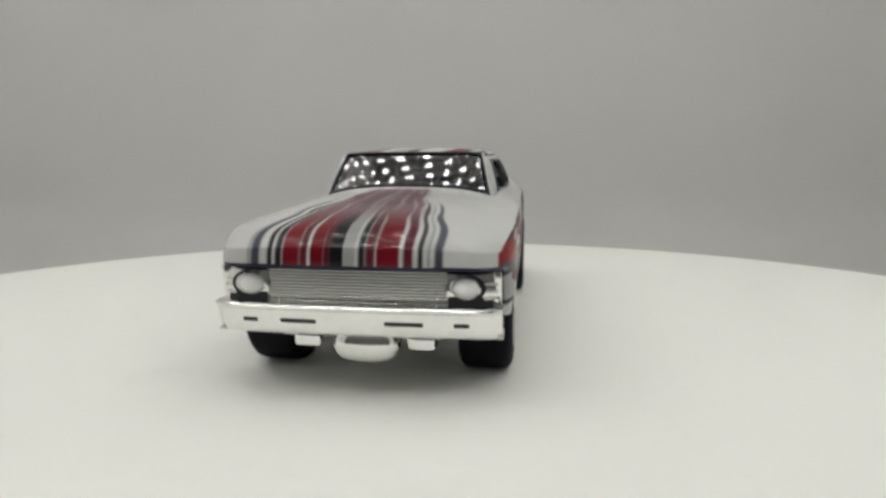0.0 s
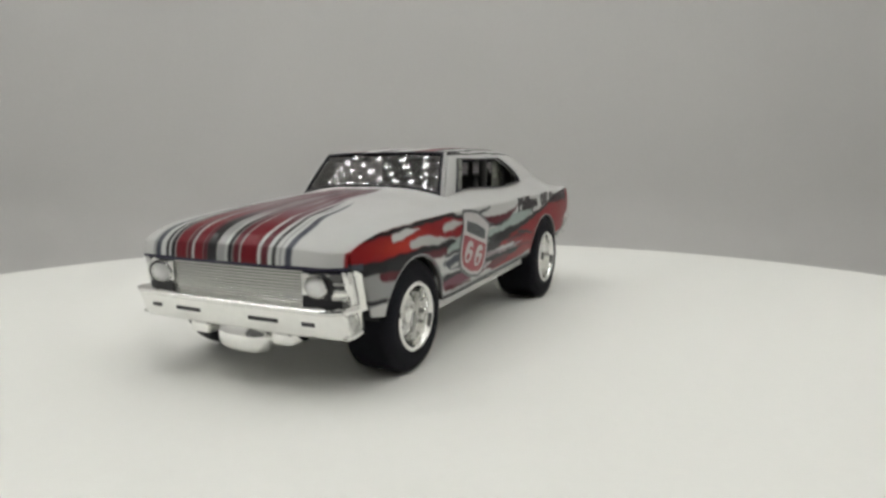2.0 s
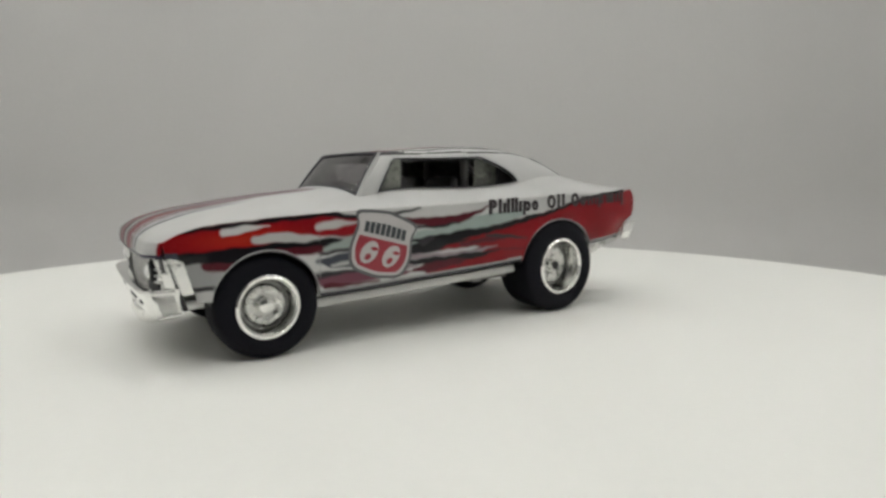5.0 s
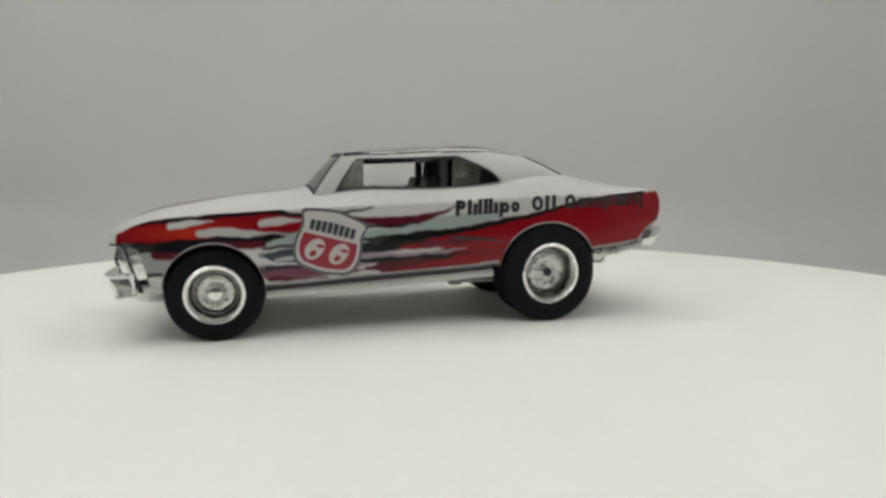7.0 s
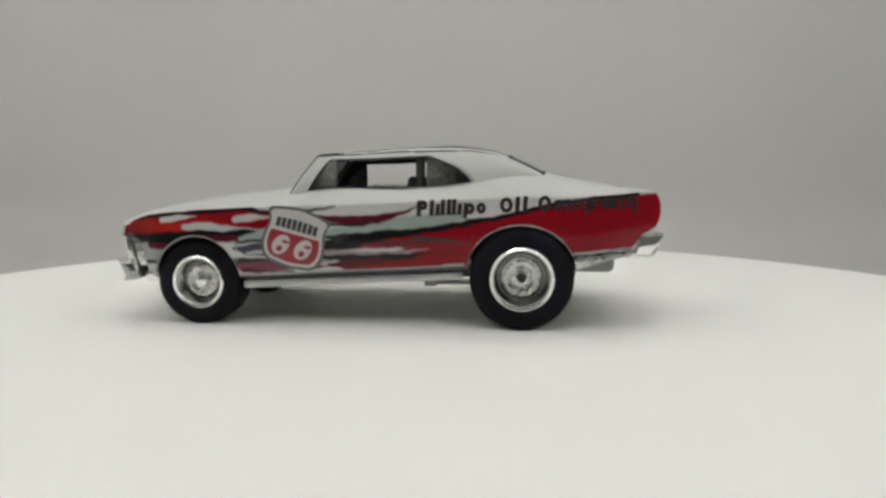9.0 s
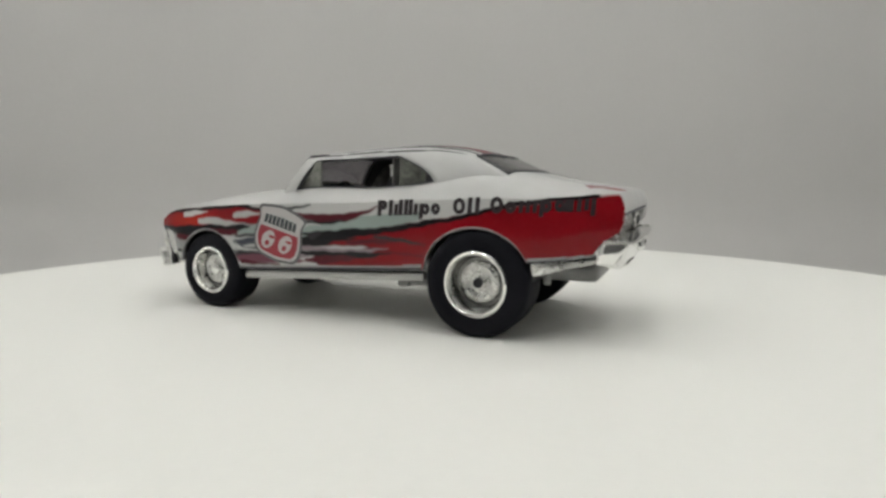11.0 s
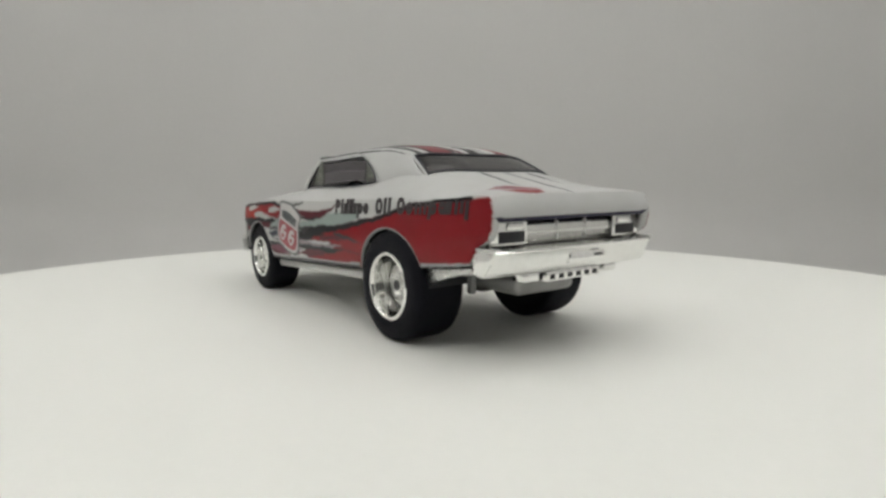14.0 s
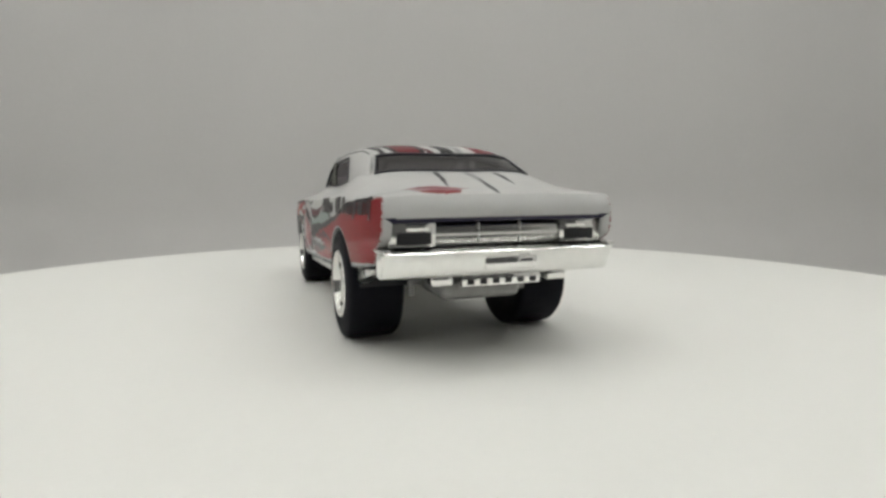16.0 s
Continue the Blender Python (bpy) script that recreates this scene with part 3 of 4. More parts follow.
def cabin(car):
    verts, faces, paint = [], [], []

    def add(P, f, col=None):
        base = len(verts)
        verts.extend(P.reshape(-1, 3).tolist())
        paint.extend((np.tile(np.array(WHITE), (P.shape[0] * P.shape[1], 1)) if col is None else col).tolist())
        faces.extend((f + base).tolist())

    def wall(lower, upper, bulge, s0, s1, t0, t1, ds, dt, rear_cut, sign, flip, name, label, mat):
        n_in, t_in = 40, 16
        s_rows = np.r_[np.linspace(0, s0 - ds, 8), np.linspace(s0, s1, n_in), np.linspace(s1 + ds, 1, 14)]
        t_rows = np.r_[np.linspace(0, t0 - dt, 4), np.linspace(t0, t1, t_in), np.linspace(t1 + dt, 1, 9)]

        def s_of(s, t):
            if not rear_cut:
                return 2 * s - 1
            cut = rear_cut * np.clip((t - t0) / (t1 - t0), 0, 1.15) ** 2.2
            lead = 0.015 * np.clip((t - t0) / (t1 - t0), 0, 1) ** 3
            s = np.where(s <= s1 + ds, s - cut * np.clip((s - s0) / (s1 - s0), 0, 1), s)
            over = (s > s1 + ds)
            s = np.where(over, 1 - (1 - s) * (1 - s1 - ds + cut) / (1 - s1 - ds), s)
            return s + lead * np.clip(1 - np.abs(s - s0) / 0.1, 0, 1)
        P = patch(lower, upper, bulge, s_of, s_rows, t_rows, sign)
        nS, nT = len(s_rows), len(t_rows)
        f = grid_faces(nS, nT, flip)
        i, j = np.divmod(f.min(1), nT)
        glass_cell = (i >= 8) & (i < 8 + n_in - 1) & (j >= 4) & (j < 4 + t_in - 1)
        ring = (i >= 7) & (i <= 8 + n_in - 1) & (j >= 3) & (j <= 4 + t_in - 1) & ~glass_cell
        tint = np.tile(np.array(WHITE), (nS * nT, 1))
        if rear_cut:
            tt = np.tile(np.array(t_rows), nS)
            xx = P.reshape(-1, 3)[:, 0]
            tint[(tt > 0.93) & (xx < -9.0)] = BLACK
            tint[(np.abs(tt - 0.955 + 0.012 * np.sin(xx * 0.5)) < 0.02) & (xx < 11.5)] = DARK
        add(P, f[~glass_cell & ~ring], tint)
        flat = P.reshape(-1, 3)
        rim = link("window_trim", flat, f[ring].tolist(), TRIM, car, "thin dark window surround", outward=(0, 0, 17))
        rim.modifiers.new("thick", "SOLIDIFY").thickness = 0.35 * MM
        rim.modifiers["thick"].offset = 0
        if not mat:
            made = (rim,)
        else:
            made = (rim, link(name, flat, f[glass_cell].tolist(), mat, car, label, outward=(0, 0, 17)))
            thick = made[1].modifiers.new("thick", "SOLIDIFY")
            thick.thickness, thick.offset = 0.1 * MM, -1
        for o in made:
            bm = bmesh.new()
            bm.from_mesh(o.data)
            bmesh.ops.delete(bm, geom=[v for v in bm.verts if not v.link_faces], context="VERTS")
            bm.to_mesh(o.data)
            bm.free()

    wall(front_base, front_crown, 0.16, 0.028, 0.972, 0.08, 0.95, 0.01, 0.035, 0, -1, True, "windscreen", "smoked clear plastic windscreen", WINDOW_GLASS)
    wall(rear_base, rear_crown, 0.15, 0.025, 0.975, 0.2, 0.95, 0.01, 0.04, 0, 1, False, "rear_window", "smoked clear plastic rear window", WINDOW_GLASS)
    wall(base_side, crown_side, 0.3, 0.075, 0.71, 0.11, 0.80, 0.005, 0.02, 0.13, -1, False, "side_window", "", None)
    wall(base_side, crown_side, 0.3, 0.075, 0.71, 0.11, 0.80, 0.005, 0.02, 0.13, 1, True, "side_window", "", None)
    # roof skin
    nu, nw = 110, 80
    U, Wd = np.meshgrid(np.linspace(0, 1, nu), np.linspace(-1, 1, nw), indexing="ij")
    cx, cy = crown_side(U)
    X = cx - 0.6 * (1 - Wd ** 2) * (1 - U) ** 3 + 0.7 * (1 - Wd ** 2) * U ** 3
    Y = cy * Wd
    P = np.stack([X, Y, roof_z(X, Y)], 2)
    add(P, grid_faces(nu, nw, True), roof_colours(X.ravel(), Y.ravel()))
    shell = link("cabin", verts, faces, PAINT, car, "white roof and pillars with black and red licks", paint=np.array(paint))
    bm = bmesh.new()
    bm.from_mesh(shell.data)
    bmesh.ops.remove_doubles(bm, verts=bm.verts, dist=0.00003)
    bmesh.ops.delete(bm, geom=[v for v in bm.verts if not v.link_faces], context="VERTS")
    bmesh.ops.recalc_face_normals(bm, faces=bm.faces)
    bm.to_mesh(shell.data)
    bm.free()
    sol = shell.modifiers.new("thick", "SOLIDIFY")
    sol.thickness, sol.offset = 0.45 * MM, -1
    shell.data.materials.append(SEAT_PLASTIC)
    sol.material_offset = 1


# ---- wheels ----
def wheel(car, x, z, y_out, r, rim_r, width, side, dish, cap_r, bored):
    """A chrome dish wheel; side is -1 on the left. It sits with its outer face at y_out."""

    def prof(pts):
        return [(a, side * (y_out - b)) for a, b in pts]
    rim = lathe(prof([(rim_r, 0.25), (rim_r + 0.05, 0.0), (rim_r - 0.12, -0.12), (rim_r - 0.3, -0.1), (rim_r - 0.42, 0.06), (rim_r - 0.5, 0.35),
                      (rim_r - 0.58, dish * 0.45), (rim_r - 0.68, dish * 0.75), (rim_r - 0.85, dish), (rim_r * 0.5, dish + 0.1), (0, dish + 0.1)]), 56)
    w = part("wheel", rim, WHEEL_CHROME, car, "chrome deep-dish wheel with a black rubber tyre")
    w.location = (x * MM, 0, z * MM)
    k = r - rim_r
    tyre = lathe(prof([(rim_r, 0.3), (rim_r + 0.1, 0.08), (rim_r + 0.25 * k, -0.08), (rim_r + 0.6 * k, 0.0), (r - 0.42, 0.2), (r - 0.12, 0.5),
                       (r, 1.0), (r, width * 0.5), (r, width - 1.0), (r - 0.12, width - 0.5), (r - 0.42, width - 0.2),
                       (rim_r + 0.6 * k, width), (rim_r, width - 0.1), (rim_r * 0.5, width - 0.6), (0, width - 0.6)]), 64)
    part("tyre", tyre, RUBBER, w, "smooth black rubber tyre")
    centre = lathe(prof([(rim_r * 0.64, dish + 0.1), (rim_r * 0.63, dish - 0.3), (rim_r * 0.58, dish - 0.48), (rim_r * 0.5, dish - 0.5), (rim_r * 0.36, dish - 0.42),
                         (rim_r * 0.3, dish - 0.2), (0, dish - 0.2)]), 48)
    part("wheel_centre", centre, SATIN, w)
    # added dark ring: the dark reflection on the dish floor, put in as colour
    floor_ring = lathe(prof([(rim_r * 0.62, dish - 0.02), (rim_r * 0.66, dish - 0.1), (rim_r * 0.77, dish - 0.12), (rim_r * 0.8, dish + 0.02)]), 48)
    part("dish_shade_ring", floor_ring, DISH_SHADE, w)
    cap = lathe(prof([(0.0, dish - 1.0), (cap_r * 0.56, dish - 1.0), (cap_r * 0.83, dish - 0.9), (cap_r * 0.96, dish - 0.6), (cap_r, dish - 0.1)]), 24)
    part("hub_cap", cap, CHROME, w)
    if bored:
        # black disc on the cap paints the shade inside the open bore
        bore = lathe(prof([(0.0, dish - 1.06), (0.62, dish - 1.06), (0.64, dish - 0.95)]), 16)
        part("bore_shade", bore, BLACK_PLASTIC, w)
    n = 5
    for i in range(n):
        a = 2 * math.pi * (i + 0.3) / n
        m = Matrix.Translation((rim_r * 0.47 * math.cos(a), 0, rim_r * 0.47 * math.sin(a)))
        nut = lathe(prof([(0.0, dish - 0.72), (0.2, dish - 0.7), (0.25, dish - 0.4)]), 10, m)
        part("wheel_nut", nut, SATIN, w)
    return w


def wheels(car):
    for side in (-1, 1):
        wheel(car, *FRONT_AXLE, 13.4, FRONT_R, 3.42, 5.2, side, 1.75, 0.95, False)
        wheel(car, *REAR_AXLE, 13.85, REAR_R, 3.98, 6.6, side, 2.3, 0.9, True)


# ---- chrome front: grille, headlights, bumper ----
def nose_x(y, back=0.0):
    return -39.2 + 0.4 * (abs(y) / 12.5) ** 2 + 0.6 * min(1, max(0, (abs(y) - 10.2) / 2.4)) ** 2.5 + back


def sweep(section, y0, y1, steps, bend, ends=True):
    """Carry a closed (x, z) section along y, bent in plan by bend(y)."""
    bm = bmesh.new()
    rings = []
    for k in range(steps + 1):
        y = y0 + (y1 - y0) * k / steps
        b = bend(y)
        rings.append([bm.verts.new((b + sx, y, sz)) for sx, sz in section])
    m = len(section)
    for a, b in zip(rings, rings[1:]):
        for k in range(m):
            bm.faces.new((a[k], a[(k + 1) % m], b[(k + 1) % m], b[k]))
    if ends:
        bm.faces.new(rings[0])
        bm.faces.new(rings[-1][::-1])
    return bm


def ribbed(z0, z1, count, depth, back):
    """A closed section with horizontal ribs on its front."""
    pts = [(back, z1), (back, z0)]
    step = (z1 - z0) / count
    for k in range(count):
        a = z0 + k * step
        pts += [(depth, a), (0.0, a + 0.25 * step), (0.0, a + 0.7 * step), (depth, a + 0.95 * step)]
    return pts


def prism(pts, y0, y1, bevel=0.12):
    """A plate with the outline pts in x and z, between y0 and y1."""
    bm = bmesh.new()
    rings = [[bm.verts.new((x, y, z)) for x, z in pts] for y in (y0, y1)]
    n = len(pts)
    for k in range(n):
        bm.faces.new((rings[0][k], rings[0][(k + 1) % n], rings[1][(k + 1) % n], rings[1][k]))
    bm.faces.new(rings[0])
    bm.faces.new(rings[1][::-1])
    bmesh.ops.bevel(bm, geom=list(bm.edges), offset=bevel, segments=2, profile=0.5, affect="EDGES")
    return bm


def front_end(car):
    part("grille", sweep(ribbed(8.0, 11.35, 12, 0.06, 3.2), -8.0, 8.0, 32, lambda y: nose_x(y, 0.55)), GRILLE, car,
                 "silver grille of fine horizontal bars", smooth=False)
    for side in (-1, 1):
        y = side * 9.6
        unit = part("headlight_bezel", sweep([(2.6, 11.4), (2.6, 7.7), (0.35, 7.7), (0.1, 8.3), (0.0, 10.9), (0.25, 11.4)],
                                             side * 8.0, side * 12.55, 14, lambda q: nose_x(q, 0.35)), CHROME, car, "chrome headlight surround")
        at = Matrix.Translation((nose_x(y, 0.35), y, 10.0)) @ Matrix.Rotation(radians(-90 + side * 5), 4, "Z")
        flat = at @ Matrix.Diagonal((0.98, 1, 0.7, 1))
        # black ring paints the shade round the lens
        shade = lathe([(1.75, 0.3), (1.75, -0.06), (1.6, -0.08), (1.4, 0.08), (0.0, 0.08)], 32, flat)
        part("headlight_shade", shade, BLACK_PLASTIC, unit)
        ring = lathe([(1.36, 0.1), (1.38, -0.2), (1.26, -0.26), (1.15, -0.1), (1.12, 0.1)], 32, flat)
        part("headlight_ring", ring, CHROME, unit)
        lens = lathe([(1.2, 0.1), (1.12, -0.22), (0.85, -0.45), (0.45, -0.6), (0.0, -0.66)], 32, flat)
        part("headlight_lens", lens, HEADLAMP, unit, "silvered headlight lens, near-white for its bright reflection")
        # black strip laid where the shade falls below the lens
        shade = sweep([(0.3, 9.3), (0.3, 7.75), (-0.04, 7.75), (-0.04, 9.2)], side * 8.1, side * 11.9, 10, lambda q: nose_x(q, 0.38))
        part("shadow_slot", shade, BLACK_PLASTIC, unit)
        for k in range(3):
            z = 9.0 + k * 0.62
            fin = sweep([(0.3, z + 0.2), (0.3, z), (-0.1, z), (-0.1, z + 0.2)], side * 11.15, side * 12.3, 4, lambda q: nose_x(q, 0.35))
            part("side_fin", fin, SATIN, unit)
        # chrome return of the surround along the wing
        part("corner_trim", prism(((-38.3, 11.45), (-37.75, 11.45), (-37.05, 8.3), (-37.85, 8.3)), side * 11.9, side * 12.6), CHROME, unit)
        part("front_seam", prism(((-37.8, 11.7), (-37.35, 11.7), (-35.75, 6.1), (-36.25, 6.1)), side * 12.1, side * 12.55, 0.05), BLACK_PLASTIC, car, "dark seam behind the chrome front")

    def bend(y):
        return nose_x(y, -0.85) + 0.3 * max(0, abs(y) - 11.8) ** 1.6
    section = [(2.2, 8.45), (2.2, 5.75), (1.1, 5.6), (0.72, 5.68), (0.5, 5.95), (0.36, 6.4), (0.24, 7.0), (0.14, 7.5), (0.05, 7.85), (-0.12, 7.95), (-0.3, 8.08), (-0.32, 8.25), (-0.22, 8.4), (0.05, 8.48)]
    bumper = part("front_bumper", sweep(section, -12.75, 12.75, 60, bend), CHROME, car, "bright chrome front bumper with four slots")
    # slots are black insets: the shade in each opening put in as colour
    for y0, y1 in ((3.3, 6.5), (-6.1, -2.8), (8.7, 10.0), (-10.0, -8.7)):
        slot_shade = sweep([(0.8, 7.1), (0.8, 6.75), (0.25, 6.75), (0.18, 7.1)], y0, y1, 8, bend)
        part("slot_shade", slot_shade, BLACK_PLASTIC, bumper)
    for side in (-1, 1):
        end = prism(((-39.1, 8.0), (-37.0, 8.0), (-36.35, 5.95), (-38.35, 5.75)), side * 12.25, side * 12.75)
        part("bumper_end", end, CHROME, bumper)
        lip = prism(((-39.2, 8.4), (-36.95, 8.35), (-36.95, 8.1), (-39.1, 8.15)), side * 12.2, side * 12.84, 0.05)
        part("bumper_lip", lip, SATIN, bumper)
        lip = prism(((-38.65, 5.85), (-36.4, 6.1), (-36.35, 5.85), (-38.55, 5.6)), side * 12.2, side * 12.82, 0.05)
        part("bumper_lip", lip, SATIN, bumper)
    # lower valance: a rounded tongue between two lugs
    tongue = bmesh.new()
    bmesh.ops.create_uvsphere(tongue, u_segments=32, v_segments=16, radius=1.0)
    for v in tongue.verts:
        c = v.co
        c.x, c.y, c.z = (math.copysign(abs(c.x) ** 0.7, c.x) * 2.6 - 37.0, math.copysign(abs(c.y) ** 0.6, c.y) * 3.1 - 0.7,
                         math.copysign(abs(c.z) ** 0.8, c.z) * 1.8 + 4.75)
    part("valance", tongue, CHROME, car, "rounded chrome valance under the bumper")
    for y in (4.4, -5.8):
        part("tow_lug", box(-39.0, -36.2, y - 1.2, y + 1.2, 4.5, 5.95, 0.25), CHROME, car)
    part("cross_member", box(-37.4, -35.4, -7.4, 7.4, 5.0, 6.2, 0.2), SATIN, car, "dull cross bar behind the front valance")


# ---- chrome rear: panel, lights, bumper ----
def rear_end(car):
    def bend(y):
        return 30.0 - 0.5 * (abs(y) / 12) ** 2

    panel = part("rear_panel", sweep([(-1.6, 15.3), (-1.6, 12.4), (-0.5, 12.45), (-0.1, 12.9), (0.12, 13.6), (0.12, 14.1), (-0.1, 14.8), (-0.5, 15.25)], -7.0, 7.0, 20, bend), GRILLE, car,
                 "rounded silver panel between the tail lights")
    for y in (-2.3, 2.3):
        part("panel_post", box(29.6, 30.14, y - 0.1, y + 0.1, 12.7, 15.0, 0.05), SATIN, panel)
    for side in (-1, 1):
        unit = part("tail_light", box(28.4, 30.3, side * 9.4 - 2.5, side * 9.4 + 2.5, 12.5, 15.25, 0.25), CHROME, car,
                    "chrome tail light with a dark lens")
        part("tail_lens", box(30.1, 30.42, side * 9.2 - 1.8, side * 9.2 + 1.8, 12.8, 14.0, 0.15), BLACK_PLASTIC, unit)
        part("tail_reflector", box(30.1, 30.5, side * 8.8 - 1.2, side * 8.8 + 1.2, 14.1, 14.8, 0.2), CHROME, unit)

    def bumper_bend(y):
        return 31.55 - 0.5 * (abs(y) / 12.7) ** 2 - 0.3 * max(0, abs(y) - 11.5) ** 1.5
    section = [(-2.4, 12.3), (-2.4, 9.7), (-0.9, 9.45), (-0.35, 9.6), (0.05, 10.0), (0.25, 10.6), (0.4, 11.3), (0.55, 11.7), (0.85, 11.9), (0.92, 12.08), (0.8, 12.25), (0.5, 12.32)]
    bumper = part("rear_bumper", sweep(section, -12.55, 12.55, 60, bumper_bend), CHROME, car, "bright chrome rear bumper")
    part("plate_recess", box(31.0, 32.1, -2.4, 3.4, 10.2, 11.5, 0.25), CHROME, bumper)
    # black inset paints the shade in the plate's slot
    part("plate_slot_shade", box(31.8, 32.16, 1.5, 2.8, 10.95, 11.2, 0.06), BLACK_PLASTIC, bumper)
    for side in (-1, 1):
        end = prism(((28.95, 12.1), (31.5, 12.1), (31.15, 11.1), (30.2, 9.75), (28.4, 9.8)), side * 12.05, side * 12.75, 0.2)
        part("bumper_end", end, CHROME, bumper)
        part("bumper_lip", prism(((29.1, 12.45), (31.7, 12.5), (31.65, 12.2), (29.05, 12.15)), side * 11.9, side * 12.9, 0.06), SATIN, bumper)
    # slotted bar and lug below the bumper
    bar = part("slotted_bar", box(29.4, 30.5, -4.2, 4.6, 8.35, 9.6, 0.15), CHROME, car, "chrome bar with a row of dark slots")
    # black squares on the bar paint the shade in its gaps
    for k in range(6):
        y = -3.3 + k * 1.4
        part("slot_shade", box(30.3, 30.55, y - 0.38, y + 0.38, 8.55, 9.1, 0.05), BLACK_PLASTIC, bar)
    for y in (-6.3, 6.6):
        part("tow_lug", box(28.6, 30.4, y - 1.1, y + 1.1, 8.55, 9.7, 0.2), CHROME, car)
    for side in (-1, 1):
        pan = bmesh.new()
        pts = ((20.8, 9.4), (28.6, 10.3), (28.0, 9.7), (25.0, 9.0), (21.2, 7.75))
        ring = [[pan.verts.new((x, side * y, z)) for x, z in pts] for y in (11.7, 12.85)]
        for k in range(5):
            pan.faces.new((ring[0][k], ring[0][(k + 1) % 5], ring[1][(k + 1) % 5], ring[1][k]))
        pan.faces.new(ring[0])
        pan.faces.new(ring[1][::-1])
        bmesh.ops.bevel(pan, geom=list(pan.edges), offset=0.12, segments=2, profile=0.5, affect="EDGES")
        part("rear_sill", pan, SATIN, car, "pale metal sill behind the rear wheel")


# ---- underside and axles ----
def underside(car):
    rake = Matrix.Rotation(radians(-3.0), 4, "Y")
    plate = box(-36.0, 23.0, -8.6, 8.6, 7.1, 8.2, 0.3, 2, rake)
    part("chassis", plate, PALE_METAL, car, "pale metal base plate")
    for side in (-1, 1):
        sill = box(-22.0, 7.2, side * 11.6 - 0.7, side * 11.6 + 0.7, 5.85, 6.95, 0.25, 2, rake)
        part("sill", sill, SILL, car, "pale sill below the doors")
        bar = part("traction_bar", box(1.6, 12.5, side * 8.6 - 0.5, side * 8.6 + 0.5, 5.0, 5.55, 0.15), ZAMAC, car)
        part("bar_foot", box(1.6, 3.2, side * 8.6 - 0.9, side * 8.6 + 0.9, 4.8, 5.7, 0.15), ZAMAC, bar)
        part("bracket", box(21.0, 21.9, side * 6.9 - 0.4, side * 6.9 + 0.4, 6.0, 9.4, 0.2), ZAMAC, car)
        part("front_bracket", box(-24.0, -23.0, side * 8.0 - 0.4, side * 8.0 + 0.4, 4.2, 7.0, 0.2), ZAMAC, car)
        for (x, z), r in ((FRONT_AXLE, 5.7), (REAR_AXLE, 6.75)):
            # wheel house: the dark inner wall and roof of each arch
            bm = bmesh.new()
            n = 20
            lo, hi = 6.4, 12.7
            rows = [[bm.verts.new((x + r * math.cos(a), side * y, z + 0.6 + r * math.sin(a))) for a in (math.pi * k / n for k in range(n + 1))]
                    for y in (lo, hi)]
            for k in range(n):
                bm.faces.new((rows[0][k], rows[0][k + 1], rows[1][k + 1], rows[1][k]))
            bm.faces.new(rows[0])
            part("wheel_house", bm, BLACK_PLASTIC, car)
    for (x, z), r in ((FRONT_AXLE, 0.55), (REAR_AXLE, 0.8)):
        part("axle", lathe([(0, -11.5), (r, -11.5), (r, 11.5), (0, 11.5)], 20, Matrix.Translation((x, 0, z))), ZAMAC, car)
    diff = bmesh.new()
    bmesh.ops.create_uvsphere(diff, u_segments=24, v_segments=14, radius=2.1)
    for v in diff.verts:
        v.co = Vector((v.co.x * 1.1 + 15.0, v.co.y * 1.2 + 0.6, v.co.z * 0.95 + 6.4))
    part("differential", diff, ZAMAC, car, "grey cast differential housing")
    part("fuel_tank", box(19.5, 27.5, -5.4, 4.0, 6.3, 8.8, 0.9, 3), ZAMAC, car)
    part("gearbox", box(-24, 8, -2.6, 2.6, 4.9, 7.2, 0.6), ZAMAC, car)


